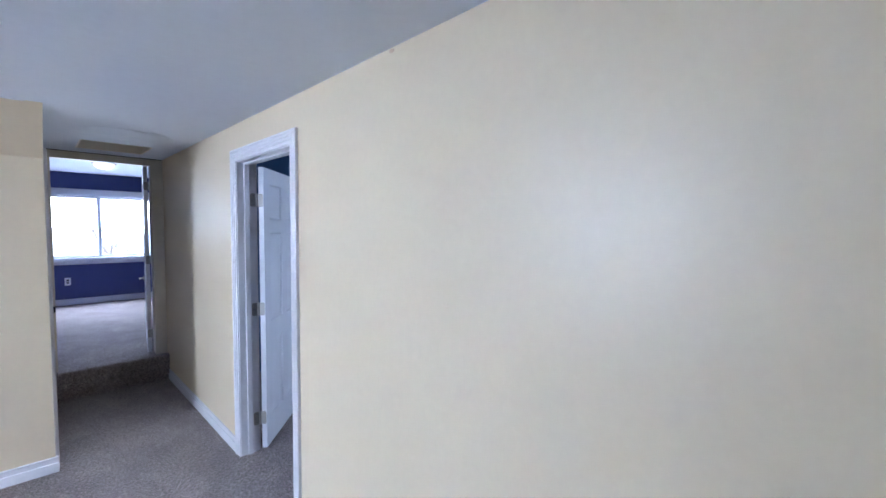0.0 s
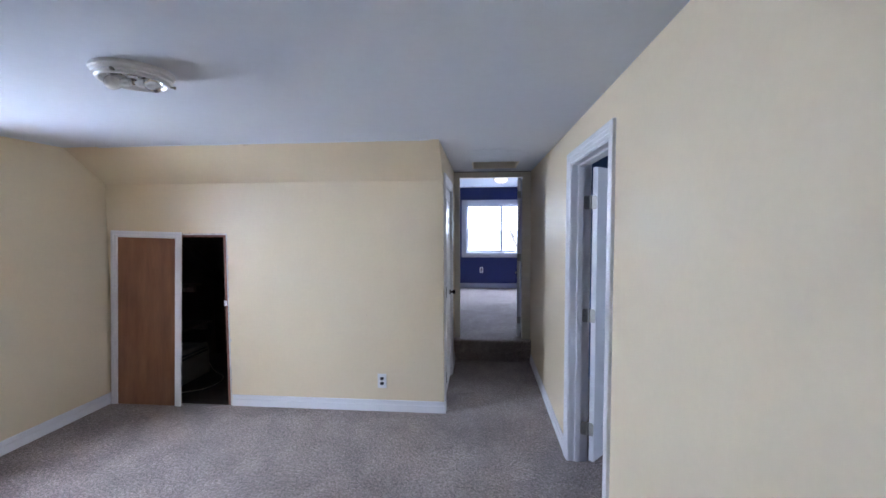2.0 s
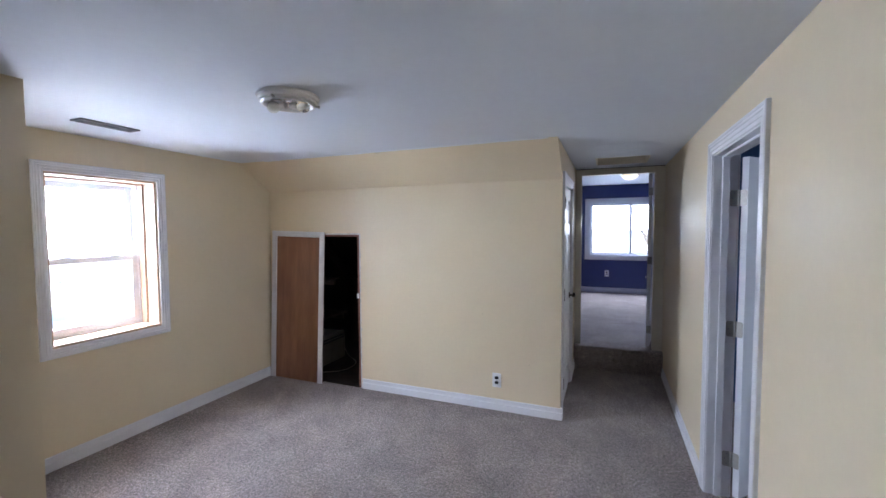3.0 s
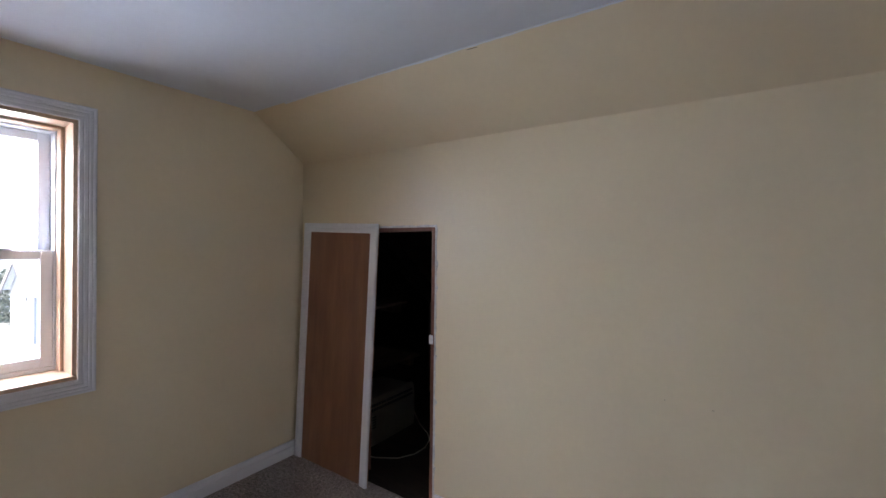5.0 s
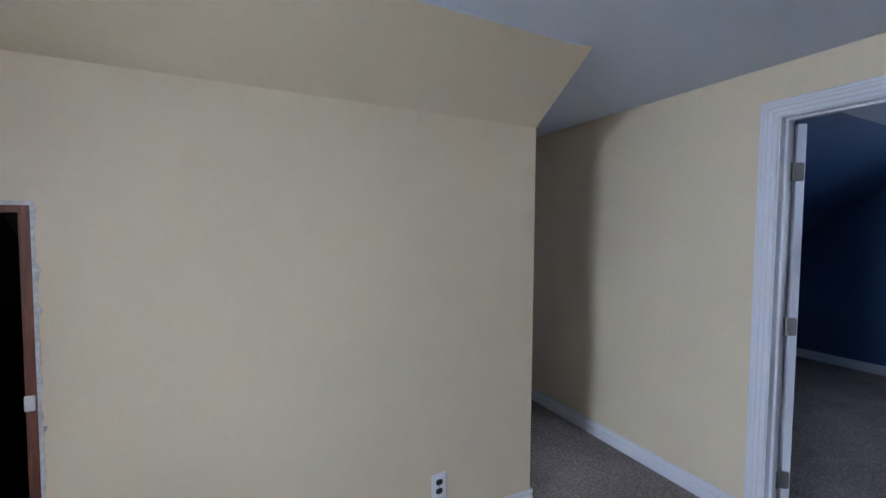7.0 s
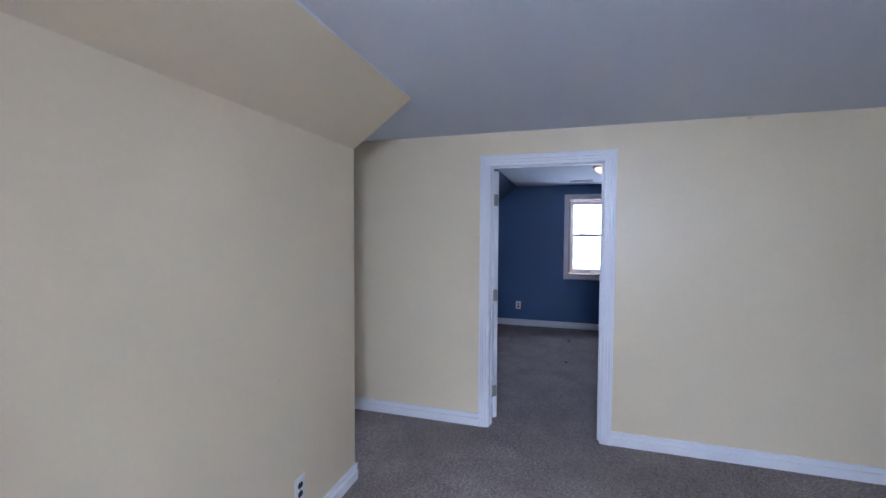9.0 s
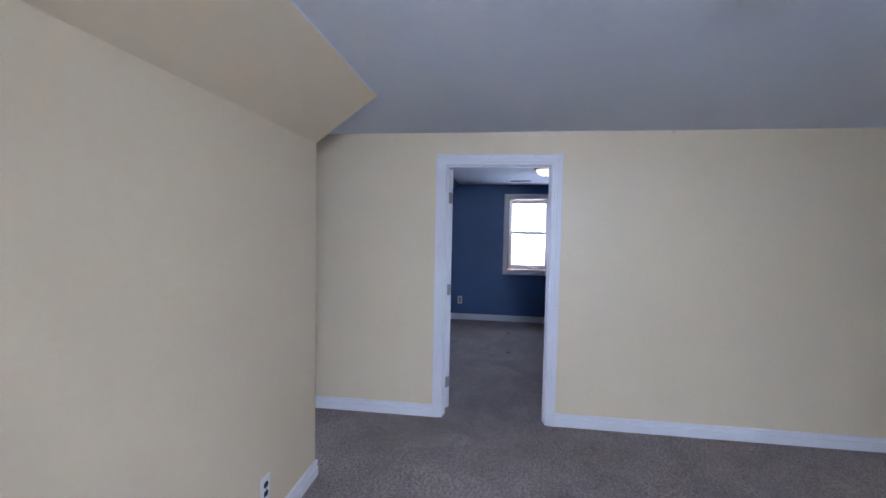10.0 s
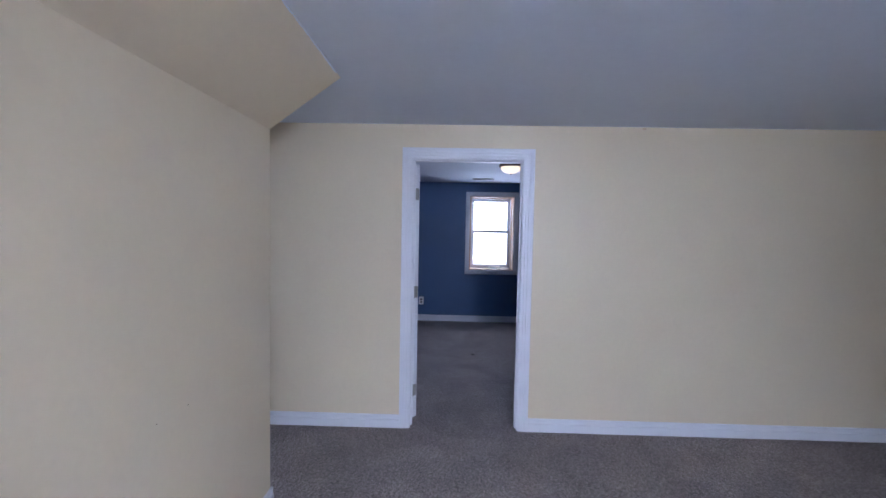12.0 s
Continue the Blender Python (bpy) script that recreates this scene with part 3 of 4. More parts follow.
for z in (0.20, 0.98, 1.75):
    bm = bmesh.new()
    hinge_plate(bm, 0.0, 0.032, z, 0.042, lambda u, o, v: (-0.001 - o, 0.002 + u, v))
    lathe(bm, [(0.006, z - 0.044), (0.006, z + 0.044)], 10, (-0.004, -0.006, 0))
    soft_box(bm, -0.004, -0.001, 0.0, 0.033, z - 0.042, z + 0.042, 0.001)
    part("hinge", bm, NICKEL, leaf, "satin nickel hinge", smooth=40)
for side, y in ((-1, -0.002), (1, 0.037)):
    bm = bmesh.new()
    lathe(bm, [(0.03, 0), (0.03, side * 0.006), (0.010, side * 0.010), (0.010, side * 0.045)], 18, (0.69, y, 0.72), "y")
    tube(bm, [(0.69, y + side * 0.045, 0.72), (0.66, y + side * 0.047, 0.721), (0.58, y + side * 0.045, 0.719)], [0.010, 0.009, 0.007], 10)
    part("lever_handle", bm, NICKEL, leaf, "satin nickel lever handle", smooth=40)

# door_3: closet in the hallway's west wall, closed
d3 = thing("door_3", "closed white panel closet door in the hallway", "door", kind="structure")
casing(d3, C0 + 0.008, C1 - 0.008, 0, CH - 0.008, lambda a, b, out: (XC + out, a, b), scale=0.9)
leaf = part("door_leaf", panel_leaf(C1 - C0 - 0.04, CH - 0.04), DOORPAINT, d3, "white panelled leaf", smooth=30)
leaf.matrix_world = pose(XC - 0.008, C0 + 0.02, 0.015, 0, 0, 90)
for nm, a, b, c, d in (("jamb", C0, C0 + 0.018, 0, CH), ("jamb", C1 - 0.018, C1, 0, CH), ("head_jamb", C0 + 0.018, C1 - 0.018, CH - 0.018, CH)):
    bm = bmesh.new()
    box(bm, XC - 0.1, XC + 0.002, a, b, c, d)
    part(nm, bm, TRIM, d3)
for z in (0.27, 1.05, 1.84):
    bm = bmesh.new()
    lathe(bm, [(0.004, z - 0.052), (0.008, z - 0.048), (0.008, z + 0.048), (0.004, z + 0.052)], 12, (XC + 0.009, C0 + 0.016, 0))
    soft_box(bm, XC - 0.006, XC + 0.006, C0 + 0.016, C0 + 0.05, z - 0.045, z + 0.045, 0.001)
    part("hinge", bm, DARKMETAL, d3, "dark bronze hinge", smooth=40)
bm = bmesh.new()
lathe(bm, [(0.030, 0.0), (0.030, 0.006), (0.011, 0.010), (0.010, 0.030), (0.022, 0.036), (0.027, 0.048), (0.021, 0.058), (0.006, 0.061)], 20, (XC - 0.008, C1 - 0.08, 0.94), "x")
part("door_knob", bm, DARKMETAL, d3, "black door knob", smooth=40)

# ---------------- low access opening, its frame and the crawl space ----------------
hatch = thing("hatch_frame", "rough red-brown stained wooden frame of the low access opening", "hatch frame", kind="structure")
for nm, a, b, c, d in (("jamb", HX0, HX0 + 0.02, 0, HZ), ("jamb", HX1 - 0.022, HX1, 0, HZ), ("head_jamb", HX0 + 0.02, HX1 - 0.022, HZ - 0.022, HZ)):
    bm = bmesh.new()
    soft_box(bm, a, b, -0.004, 0.11, c, d, 0.002)
    part(nm, bm, STAIN, hatch)
bm = bmesh.new()
soft_box(bm, HX1 - 0.040, HX1 - 0.022, 0.03, 0.075, 0, HZ - 0.022, 0.002)
part("stop_bead", bm, STAIN, hatch)
# added board in the shade-darkened wood, covers the pale strip in the opening
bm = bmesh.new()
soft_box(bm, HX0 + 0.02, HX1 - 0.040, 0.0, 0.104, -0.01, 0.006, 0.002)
part("threshold", bm, SHADEWOOD, hatch, "threshold board in the crawl space's shade-darkened wood")
# ragged plaster edge round the frame
rnd = random.Random(4)
bm = bmesh.new()
n = 60
for (u0, u1, v0, v1) in ((HX1, HX1 + 0.011, 0, HZ + 0.012),):
    rings = []
    for i in range(n + 1):
        z = v0 + (v1 - v0) * i / n
        e = u1 + rnd.uniform(-0.004, 0.004) + (0.012 if rnd.random() < 0.06 else 0)
        rings.append([(u0, -0.003, z), (e, -0.003, z), (e, 0.004, z), (u0, 0.004, z)])
    bridge(bm, rings)
rings = []
for i in range(31):
    x = HX0 + (HX1 + 0.008 - HX0) * i / 30
    e = HZ + 0.012 + rnd.uniform(-0.003, 0.003)
    rings.append([(x, -0.0035, HZ), (x, -0.0035, e), (x, 0.004, e), (x, 0.004, HZ)])
bridge(bm, rings)
part("plaster_edge", bm, PLASTER, hatch, "ragged bare plaster edge")
bm = bmesh.new()
soft_box(bm, HX1 - 0.030, HX1 - 0.003, -0.012, -0.004, 0.925, 0.975, 0.004)
part("strike_plate", bm, PLATE, hatch, "white-painted strike plate")
bm = bmesh.new()
for z in (0.86, 0.865, 0.24, 0.245):
    lathe(bm, [(0.003, 0.0), (0.006, -0.01), (0.002, -0.022)], 7, (HX1 + 0.017, -0.001, z), "y")
part("torn_paint", bm, PLASTER, hatch)
# crawl space shell, its unlit darkness put into the wood's colour
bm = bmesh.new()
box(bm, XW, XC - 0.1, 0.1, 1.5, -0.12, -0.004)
setting("floor_crawl_space", bm, SHADEWOOD, "dark bare boards of the crawl space, shade put into their colour", "floor")
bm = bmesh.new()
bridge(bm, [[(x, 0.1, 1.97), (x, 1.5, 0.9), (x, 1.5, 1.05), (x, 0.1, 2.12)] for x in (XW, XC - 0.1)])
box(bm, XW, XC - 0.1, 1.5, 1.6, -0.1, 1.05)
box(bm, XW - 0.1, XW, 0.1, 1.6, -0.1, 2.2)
setting("wall_crawl_space", bm, SHADEWOOD, "dark roof boards of the crawl space, lack of light put into their colour", "wall")
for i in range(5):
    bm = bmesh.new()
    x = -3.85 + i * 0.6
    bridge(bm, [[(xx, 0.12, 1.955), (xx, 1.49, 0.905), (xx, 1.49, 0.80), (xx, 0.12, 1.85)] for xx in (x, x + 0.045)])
    setting("rafter", bm, SHADEWOOD, "dark rough wooden rafter, shade put into its colour", "rafter")
def plank_shelf(label, z, x1, y1):
    """A rough plank on two bearers against the crawl space's end wall."""
    sh = thing("plank_shelf", label, "shelf", group="crawl space shelves")
    for k in range(2):
        bm = bmesh.new()
        soft_box(bm, XW + 0.003 + k * (x1 - XW) / 2, XW + (k + 1) * (x1 - XW) / 2, 0.13, y1, z - 0.018, z, 0.003)
        part("plank", bm, SHELFWOOD, sh)
    for y in (0.16, y1 - 0.08):
        bm = bmesh.new()
        soft_box(bm, XW + 0.002, x1 - 0.03, y, y + 0.04, z - 0.085, z - 0.0185, 0.003)
        part("bearer", bm, SHELFWOOD, sh)


plank_shelf("dusty dark plank shelf above the air conditioner in the crawl space", 0.60, -3.60, 0.78)
plank_shelf("upper dark plank shelf in the unlit crawl space", 1.04, -3.60, 0.62)
ac = thing("air_conditioner", "old beige window air conditioner on the dark crawl space floor", "air conditioner", pose(-3.68, 0.545, -0.004, 0, 0, 90))
bm = bmesh.new()
soft_box(bm, -0.255, 0.255, 0.03, 0.36, 0.0, 0.345, 0.012)
part("housing", bm, ACPLASTIC, ac, smooth=40)
bm = bmesh.new()
bridge(bm, [[(x, 0.034, 0.004), (x, 0.0, 0.010), (x, -0.006, 0.06), (x, -0.006, 0.245), (x, 0.004, 0.330), (x, 0.016, 0.350), (x, 0.034, 0.352)] for x in (-0.265, -0.262, 0.262, 0.265)])
grille = part("front_panel", bm, ACPLASTIC, ac, "yellowed front panel", smooth=30)
for r in range(2):
    for i in range(17):
        bm = bmesh.new()
        x = -0.238 + i * 0.0285
        z = 0.262 + r * 0.031
        soft_box(bm, x, x + 0.021, -0.0085 + 0.11 * (z - 0.245), 0.01, z, z + 0.020, 0.001, 1)
        part("grille_slot", bm, BLACKPL, grille)
for i in range(5):
    bm = bmesh.new()
    soft_box(bm, -0.225, -0.185, -0.0075, 0.002, 0.14 + i * 0.019, 0.149 + i * 0.019, 0.001, 1)
    part("grille_slot", bm, BLACKPL, grille)
bm = bmesh.new()
cord = [(-3.70, 0.20), (-3.56, 0.235), (-3.43, 0.32), (-3.372, 0.43), (-3.368, 0.55), (-3.41, 0.66), (-3.49, 0.745), (-3.58, 0.80)]
tube(bm, [(x, y, 0.0005) for x, y in cord] + [(-3.65, 0.835, 0.02), (-3.70, 0.845, 0.09), (-3.76, 0.83, 0.12)], 0.0042, 6)
tagged(part("power_cord", bm, CORD, None, smooth=80), "thin beige power cord looped on the dark floor", "power cord")

# loose access panel leaning on the knee wall
PW, PH, PT = 0.695, 1.62, 0.016
pn = thing("access_panel", "loose brown plywood panel with white casing, leaning on the knee wall", "panel", pose(-4.046, -0.054, 0.0, -1.2, 1.6, -0.3))
bm = bmesh.new()
soft_box(bm, 0.01, PW - 0.01, 0.0, PT, 0.0, PH - 0.01, 0.0015)
part("plywood_sheet", bm, PLY, pn, "brown birch plywood")
casing(pn, 0.062, PW - 0.062, 0.0, PH - 0.062, lambda a, b, out: (a, -out * 1.1, b), profile=PANEL_TRIM)

# ---------------- fixtures ----------------
def outlet(label, at):
    """A duplex socket with its plate; faces -y at the origin."""
    o = thing("wall_outlet", label, "outlet", at, group="wall outlets")
    bm = bmesh.new()
    soft_box(bm, -0.040, 0.040, -0.006, 0.0, -0.065, 0.065, 0.004, 3)
    part("cover_plate", bm, PLATE, o, smooth=40)
    for z in (0.022, -0.022):
        bm = bmesh.new()
        ring = []
        for i in range(24):
            a = 2 * math.pi * i / 24
            ring.append((0.0175 * math.cos(a), max(-0.0135, min(0.0135, 0.0175 * math.sin(a)))))
        bridge(bm, [[(x, -0.005, z + q) for x, q in ring], [(x, -0.0085, z + q) for x, q in ring]])
        part("socket", bm, BLACKPL, o, "dark socket face")
    bm = bmesh.new()
    lathe(bm, [(0.004, -0.005), (0.004, -0.0075), (0.002, -0.008)], 10, (0, 0, 0), "y")
    part("screw", bm, NICKEL, o)
    return o


outlet("white plate outlet with black sockets on the cream knee wall", pose(-1.482, 0, 0.272))
outlet("white plate outlet with dark sockets on the blue wall", pose(BX, -0.47, 0.335, 0, 0, -90))
outlet("white plate outlet on the navy wall under the window", pose(-0.58, NY, 0.66))


def ceiling_vent(label, place, length, width):
    """A slotted ceiling register, long side along y."""
    v = thing("ceiling_vent", label, "vent", pose(*place), group="ceiling vents")
    bm = bmesh.new()
    for a, b, c, d in ((-width / 2, width / 2, -length / 2, -length / 2 + 0.018), (-width / 2, width / 2, length / 2 - 0.018, length / 2),
                       (-width / 2, -width / 2 + 0.018, -length / 2 + 0.018, length / 2 - 0.018), (width / 2 - 0.018, width / 2, -length / 2 + 0.018, length / 2 - 0.018)):
        soft_box(bm, a, b, c, d, -0.010, 0.0, 0.003, 1)
    part("frame", bm, VENTMETAL, v)
    bm = bmesh.new()
    box(bm, -width / 2 + 0.018, width / 2 - 0.018, -length / 2 + 0.018, length / 2 - 0.018, -0.003, -0.001)
    part("backing", bm, BLACKPL, v)
    k = int((length - 0.036) / 0.016)
    for i in range(k):
        y = -length / 2 + 0.026 + i * 0.016
        bm = bmesh.new()
        bridge(bm, [[(x, y, -0.003), (x, y + 0.004, -0.009), (x, y + 0.006, -0.009), (x, y + 0.002, -0.003)] for x in (-width / 2 + 0.018, width / 2 - 0.018)])
        part("slat", bm, VENTMETAL, v)
    return v


ceiling_vent("grey metal slotted register in the white ceiling near the window", (-3.56, -1.86, H), 0.34, 0.11)
ceiling_vent("grey metal slotted register in the blue room's ceiling", (3.20, -1.42, H), 0.32, 0.12)

# main ceiling light, its glass shade missing
cl = thing("ceiling_light", "white round ceiling light with its shade missing and bulbs bare", "ceiling light", pose(-2.09, -1.862, H, 0, 0, 20))
bm = bmesh.new()
lathe(bm, [(0.150, 0.0), (0.152, -0.006), (0.150, -0.014), (0.143, -0.018), (0.141, -0.024), (0.142, -0.032), (0.136, -0.034), (0.131, -0.036), (0.131, -0.042), (0.127, -0.047), (0.119, -0.048), (0.115, -0.043), (0.113, -0.028), (0.100, -0.016), (0.060, -0.012), (0.01, -0.012)], 56)
ring_part = part("base_ring", bm, PLATE, cl, "white stepped metal ring", smooth=35)
for a in (0.4, 2.5, 4.6):
    bm = bmesh.new()
    lathe(bm, [(0.002, 0.0), (0.004, 0.003), (0.004, 0.014), (0.007, 0.016), (0.007, 0.022), (0.003, 0.024)], 10, (0, 0, 0), "x")
    bmesh.ops.transform(bm, matrix=pose(0.129 * math.cos(a), 0.129 * math.sin(a), -0.040, 0, 0, math.degrees(a)), verts=bm.verts[:])
    part("shade_screw", bm, NICKEL, ring_part, smooth=40)
bm = bmesh.new()
lathe(bm, [(0.095, -0.014), (0.090, -0.019), (0.045, -0.022), (0.028, -0.026), (0.026, -0.036), (0.012, -0.041), (0.007, -0.054), (0.002, -0.056)], 28)
part("reflector_pan", bm, CHROME, cl, "bright metal pan", smooth=40)
for s in (-1, 1):
    bm = bmesh.new()
    lathe(bm, [(0.015, s * 0.016), (0.017, s * 0.022), (0.017, s * 0.040), (0.014, s * 0.043)], 18, (0, 0, -0.046), "x")
    holder = part("lamp_holder", bm, PLATE, cl, "white porcelain holder", smooth=40)
    bm = bmesh.new()
    lathe(bm, [(0.012, s * 0.040), (0.014, s * 0.046), (0.022, s * 0.056), (0.029, s * 0.070), (0.030, s * 0.082), (0.025, s * 0.096), (0.014, s * 0.105), (0.003, s * 0.108)], 24, (0, 0, -0.052), "x")
    part("bulb", bm, BULB if s < 0 else GLASS, holder, "frosted bulb" if s < 0 else "clear bulb", smooth=60)


def dome_light(label, place):
    """A lit flush dome light on a ceiling."""
    c = thing("dome_light", label, "ceiling light", pose(*place), group="dome lights")
    bm = bmesh.new()
    lathe(bm, [(0.118, 0.0), (0.128, -0.006), (0.135, -0.020), (0.138, -0.034), (0.136, -0.042), (0.128, -0.047), (0.118, -0.045), (0.114, -0.018), (0.01, -0.012)], 40)
    part("rim", bm, BRONZE, c, "brushed bronze rim", smooth=40)
    bm = bmesh.new()
    out = [(0.117 * math.cos(a), -0.042 - 0.076 * math.sin(a)) for a in np.linspace(0, math.pi / 2 - 0.05, 12)]
    lathe(bm, out, 40)
    part("glass_dome", bm, LAMPGLOW, c, "lit alabaster glass dome", smooth=60)
    bm = bmesh.new()
    lathe(bm, [(0.008, -0.115), (0.009, -0.121), (0.005, -0.127), (0.002, -0.129)], 14)
    part("finial", bm, BRONZE, c, smooth=60)
    return c


dome_light("lit dome light with a bronze rim on the blue room's ceiling", (1.72, -1.63, H))
dome_light("lit dome light on the navy room's ceiling", (-0.25, 3.75, NH))

# attic hatch in the hallway ceiling
ah = thing("attic_hatch", "recessed cream attic hatch in the hallway ceiling", "hatch", kind="structure")
for nm, a, b, c, d in (("lining", -0.70, -0.688, 0.78, 1.28), ("lining", -0.222, -0.21, 0.78, 1.28), ("lining", -0.688, -0.222, 0.78, 0.792), ("lining", -0.688, -0.222, 1.268, 1.28)):
    bm = bmesh.new()
    box(bm, a, b, c, d, H + 0.001, H + 0.10)
    part(nm, bm, CREAM_TRIM, ah)
bm = bmesh.new()
box(bm, -0.70, -0.21, 0.78, 1.28, H + 0.10, H + 0.115)
part("lid", bm, CREAM_TRIM, ah)

# ragged paint line and hairline crack where the slope meets the ceiling
rnd = random.Random(9)
bm = bmesh.new()
rings = []
up = Vector((0, SLOPE_Y, H - KNEE)).normalized()
out = Vector((0, -(H - KNEE), SLOPE_Y)).normalized() * 0.0015
for i in range(90):
    x = -3.75 + 2.75 * i / 89
    w = 0.004 + 0.007 * max(0, noise.noise((x * 3.1, 0.2, 0))) + rnd.uniform(0, 0.003)
    p = Vector((x, SLOPE_Y, H - 0.001))
    rings.append([p + out, p - up * w + out, p - up * w - out, p - out])
bridge(bm, rings)
setting("trim_paint_line", bm, WHITE, "uneven white ceiling paint edge on the slope", "paint edge")
bm = bmesh.new()
rings = []
for i in range(24):
    x = -2.50 + 0.05 * i / 23
    p = Vector((x, SLOPE_Y, H)) - up * (0.012 + rnd.uniform(-0.002, 0.002)) + out * 1.6
    rings.append([p, p - up * 0.0013, p - up * 0.0013 - out, p - out])
bridge(bm, rings)
setting("trim_crack", bm, SPECK, "hairline crack under the ceiling edge", "crack")
# open joint between the hallway's end casing and the ceiling
bm = bmesh.new()
rings = []
for i in range(30):
    x = XC + 0.004 + (-XC - 0.008) * i / 29
    z = EH + 0.0625 + rnd.uniform(0, 0.0012)
    rings.append([(x, HALL_END - 0.0195, z), (x, HALL_END - 0.0195, z + 0.0035 + rnd.uniform(0, 0.0015)), (x, HALL_END, z + 0.004), (x, HALL_END, z)])
bridge(bm, rings)
setting("trim_joint", bm, SPECK, "dark open joint above the door casing", "joint")
# scuffs on the knee wall
for x, z, w, h in ((-1.62, 0.86, 0.007, 0.002), (-1.78, 0.865, 0.004, 0.002), (-1.20, 0.44, 0.003, 0.002)):
    bm = bmesh.new()
    soft_box(bm, x, x + w, -0.0012, 0.001, z, z + h, 0.0005, 1)
    tagged(part("wall_scuff", bm, SCUFF), "tiny dark scuff on the cream knee wall", "scuff", group="wall scuffs")

# smooth patched area on the hallway ceiling
bm = bmesh.new()
ring = []
for i in range(40):
    a = 2 * math.pi * i / 40
    k = 1 + 0.25 * noise.noise((math.cos(a) * 1.7, math.sin(a) * 1.7, 4.0))
    ring.append((-0.47 + 0.30 * k * math.cos(a), 0.36 + 0.30 * k * math.sin(a)))
bridge(bm, [[(x, y, H + 0.01) for x, y in ring], [(x, y, H - 0.0012) for x, y in ring]])
setting("trim_ceiling_patch", bm, GLOSSPATCH, "smooth glossy patched area on the white hallway ceiling", "ceiling patch")

# small rust stains along the east wall's ceiling edge
for y, w, h in ((-2.36, 0.016, 0.010),):
    bm = bmesh.new()
    rr = random.Random(int(w * 1000))
    ring = [(y + w * math.cos(a) * rr.uniform(0.7, 1.2), H - 0.012 + h * math.sin(a) * rr.uniform(0.6, 1.0)) for a in (2 * math.pi * k / 14 for k in range(14))]
    bridge(bm, [[(-0.0012, p, min(q, H - 0.001)) for p, q in ring], [(0.002, p, min(q, H - 0.001)) for p, q in ring]])
    tagged(part("rust_stain", bm, RUST), "faint tan rust stain at the top of the cream wall", "stain", group="wall stains")

# white dish on the blue room's sill
bm = bmesh.new()
lathe(bm, [(0.03, 0.0), (0.05, 0.008), (0.068, 0.035), (0.072, 0.048), (0.069, 0.048), (0.062, 0.034), (0.04, 0.012), (0.005, 0.008)], 28)
bmesh.ops.scale(bm, vec=(0.7, 1.35, 1.0), verts=bm.verts[:])
dish = tagged(part("dish", bm, DISHGLASS, None, smooth=60), "small frosted glass dish on the window sill", "dish")
dish.matrix_world = pose(BX + 0.085, -1.68, WIN_B[2] + 0.018)

# lint on the blue room's carpet
for k, (x, y, r) in enumerate(((1.89, -1.25, 0.022), (2.90, -1.28, 0.026), (0.62, -1.22, 0.010))):
    bm = bmesh.new()
    rr = random.Random(k)
    bmesh.ops.create_icosphere(bm, subdivisions=2, radius=r)
    for v in bm.verts:
        v.co *= rr.uniform(0.6, 1.2)
        v.co.z *= 0.35
    ob = tagged(part("lint", bm, SPECK, None, smooth=60), "small dark tuft of lint on the carpet", "lint", group="lint on the carpet")
    ob.location = (x, y, 0.004)

# ---------------- outside ----------------
GZ = -3.0
bm = bmesh.new()
R = 3800
g = 60
vs = [[None] * (g + 1) for _ in range(g + 1)]
for i in range(g + 1):
    for j in range(g + 1):
        x, y = (2 * i / g - 1), (2 * j / g - 1)
        x, y = R * x * abs(x), R * y * abs(y)
        vs[i][j] = bm.verts.new((x, y, GZ + 0.15 * noise.noise((x * 0.12, y * 0.12, 0.3))))
for i in range(g):
    for j in range(g):
        bm.faces.new((vs[i][j], vs[i + 1][j], vs[i + 1][j + 1], vs[i][j + 1]))
setting("ground", bm, SNOW, "snow-covered ground outside the house", "ground", 60)


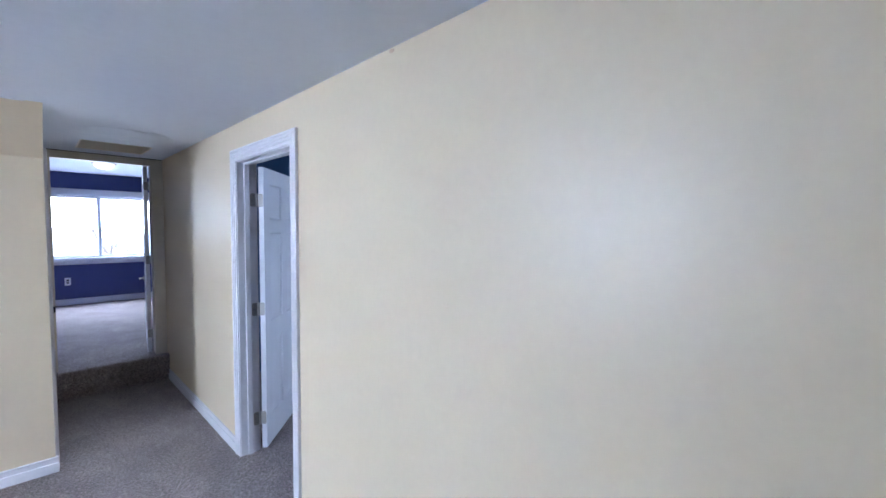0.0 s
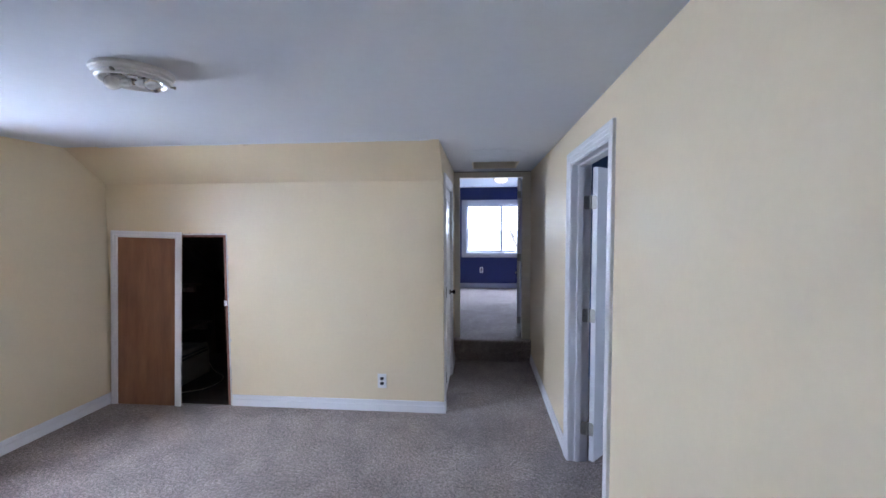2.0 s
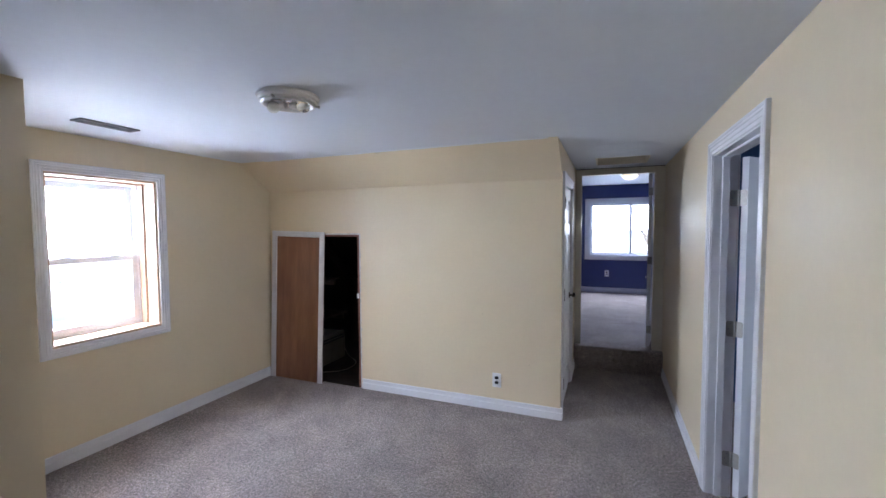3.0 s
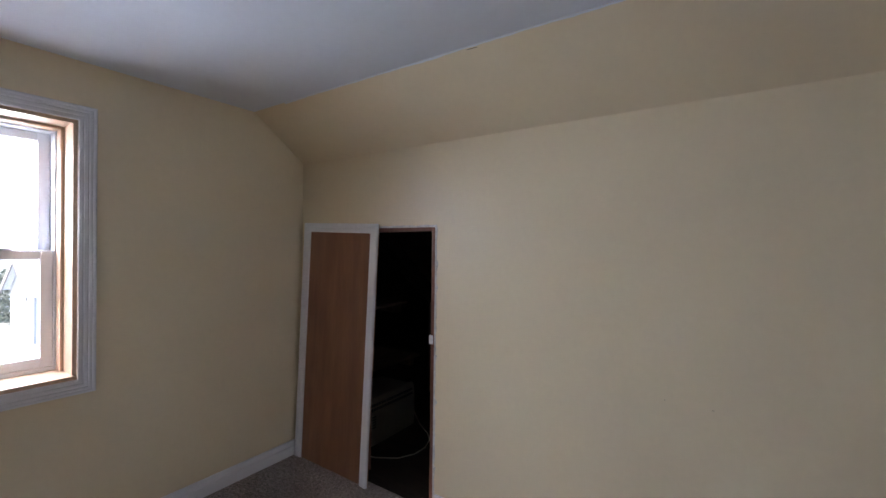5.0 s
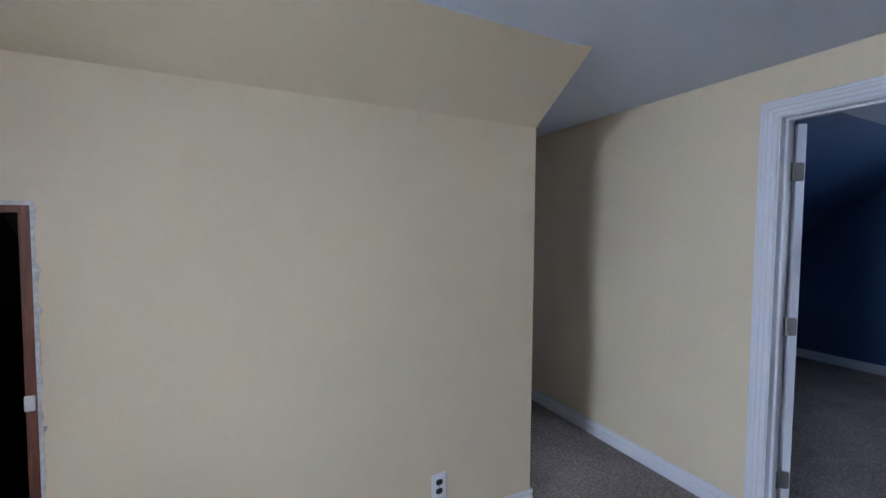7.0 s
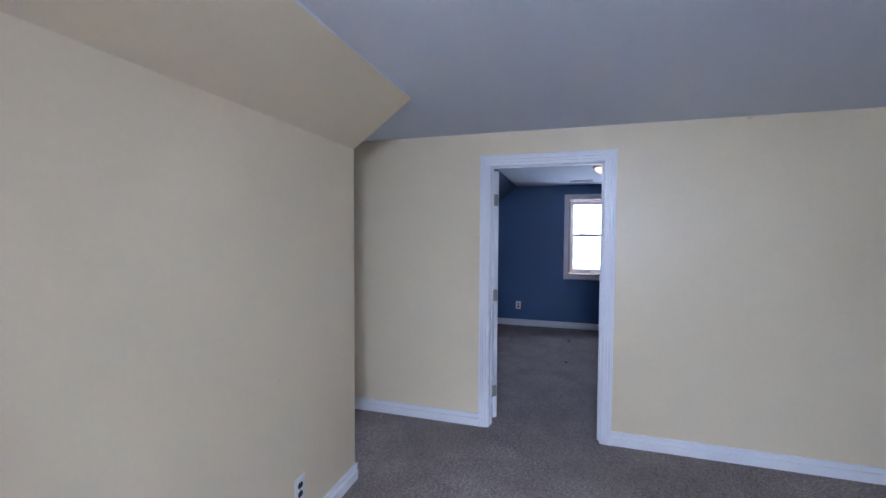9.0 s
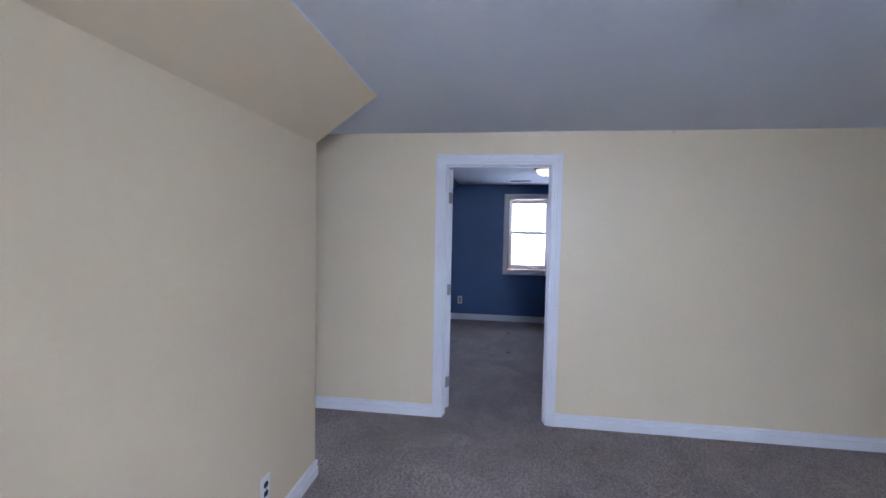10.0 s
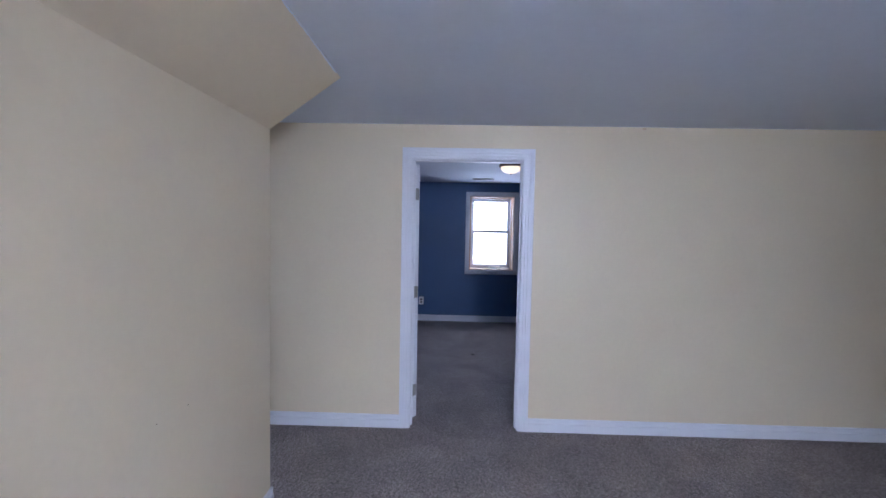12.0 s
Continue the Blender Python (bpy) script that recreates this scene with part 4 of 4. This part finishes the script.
def outbuilding(name, label, at, wide, deep, wall, ridge, door=True):
    """A gabled building with a snowy roof; ridge along its own x."""
    b = thing(name, label, "building", at)
    bm = bmesh.new()
    bridge(bm, [[(x, -deep / 2, 0), (x, deep / 2, 0), (x, deep / 2, wall), (x, 0, ridge), (x, -deep / 2, wall)] for x in (-wide / 2, wide / 2)])
    part("wall", bm, SIDING, b)
    for s in (-1, 1):
        bm = bmesh.new()
        y1, z1 = s * (deep / 2 + 0.3), wall - 0.3 * (ridge - wall) / (deep / 2)
        bridge(bm, [[(x, 0, ridge + 0.02), (x, y1, z1 + 0.02), (x, y1, z1 + 0.2), (x, 0, ridge + 0.22)] for x in (-wide / 2 - 0.3, wide / 2 + 0.3)])
        part("roof", bm, SNOW, b, "snow-covered roof")
        for e in (-wide / 2 - 0.31, wide / 2 + 0.27):
            bm = bmesh.new()
            bridge(bm, [[(x, 0, ridge - 0.10), (x, y1, z1 - 0.10), (x, y1, z1 + 0.05), (x, 0, ridge + 0.05)] for x in (e, e + 0.04)])
            part("rake_board", bm, VENTMETAL, b, "grey rake board")
    for k in range(int(wall / 0.22)):
        for s in (-1, 1):
            bm = bmesh.new()
            box(bm, -wide / 2, wide / 2, s * deep / 2 - 0.012, s * deep / 2 + 0.012, 0.2 + k * 0.22, 0.21 + k * 0.22)
            part("siding_lap", bm, SIDING, b)
    bm = bmesh.new()
    box(bm, wide / 2 - 0.01, wide / 2 + 0.04, -0.5, 0.5, 0, 2.0)
    part("door", bm, TRIM, b)
    for s in (-1, 1) if door else ():
        bm = bmesh.new()
        box(bm, s * wide / 4 - 0.5, s * wide / 4 + 0.5, -deep / 2 - 0.03, -deep / 2 + 0.01, wall * 0.45, wall * 0.8)
        part("window", bm, VENTMETAL, b)
    return b


outbuilding("shed", "pale sided garden shed with a snow-covered roof", pose(-28.4, 5.45, GZ, 0, 0, 90), 5.2, 4.4, 2.2, 3.5, False)
outbuilding("far_house", "pale house far off beyond the navy room's window", pose(-6.0, 52.0, GZ, 0, 0, 10), 10, 7, 2.8, 5.2)


def bare_tree(label, at, height, seed):
    """A leafless tree: tapered trunk and branching limbs."""
    rr = random.Random(seed)
    t = thing("bare_tree", label, "tree", at, group="bare trees")
    trunk, limbs = bmesh.new(), bmesh.new()

    def grow(bm, p, d, length, r, level):
        pts, q, dd = [p], Vector(p), Vector(d)
        for _ in range(4):
            dd = (dd + Vector((rr.uniform(-0.2, 0.2), rr.uniform(-0.2, 0.2), rr.uniform(-0.04, 0.14)))).normalized()
            q = q + dd * length / 4
            pts.append(q.copy())
        tube(bm, pts, [r * (1 - 0.16 * i) for i in range(5)], 6 if level < 2 else 4)
        if level < 4:
            for _ in range(4 if level < 2 else 3):
                k = rr.randint(2, 4)
                a = rr.uniform(0, 2 * math.pi)
                out = Vector((math.cos(a), math.sin(a), rr.uniform(0.1, 0.7)))
                grow(limbs, pts[k], (dd * 0.5 + out * 0.8).normalized(), length * rr.uniform(0.55, 0.75), r * 0.48, level + 1)
    grow(trunk, Vector((0, 0, -0.1)), Vector((0, 0, 1)), height * 0.38, height * 0.022, 0)
    part("trunk", trunk, BARK, t, smooth=60)
    part("crown", limbs, BARK, t, "bare branches", smooth=60)
    return t


bare_tree("tall leafless tree standing in the snow near the house", pose(-19.0, 9.5, GZ), 9.5, 3)
bare_tree("leafless tree beyond the navy room's window", pose(-3.5, 30, GZ), 8, 5)
bare_tree("leafless tree beyond the navy room's window", pose(3.0, 34, GZ), 9, 8)
bare_tree("leafless tree far across the snow", pose(-8.5, 40, GZ), 9, 11)

# evergreen shrub by the shed
sb = thing("evergreen_shrub", "dark evergreen shrub beside the shed in the snow", "shrub", pose(-33.2, 3.4, GZ))
bm = bmesh.new()
tube(bm, [(0, 0, -0.05), (0.02, 0.02, 1.4), (0, 0, 2.6)], [0.09, 0.06, 0.02], 8)
part("trunk", bm, BARK, sb, smooth=60)
bm = bmesh.new()
rr = random.Random(21)
for _ in range(2600):
    z = rr.uniform(0.15, 3.1)
    rad = 1.15 * math.sin(math.pi * min(1, (z + 0.5) / 3.7)) ** 0.8 * math.sqrt(rr.uniform(0.15, 1.0)) * rr.uniform(0.8, 1.15)
    a = rr.uniform(0, 2 * math.pi)
    c = Vector((rad * math.cos(a), rad * math.sin(a), z))
    u = Vector((rr.uniform(-1, 1), rr.uniform(-1, 1), rr.uniform(-0.6, 1))).normalized() * 0.11
    v = u.cross(Vector((rr.uniform(-1, 1), rr.uniform(-1, 1), 0.3))).normalized() * 0.06
    bm.faces.new([bm.verts.new(p) for p in (c - u, c + v, c + u, c - v)])
tagged(part("crown", bm, NEEDLES, sb, "dense dark needles"), kind="stuff")
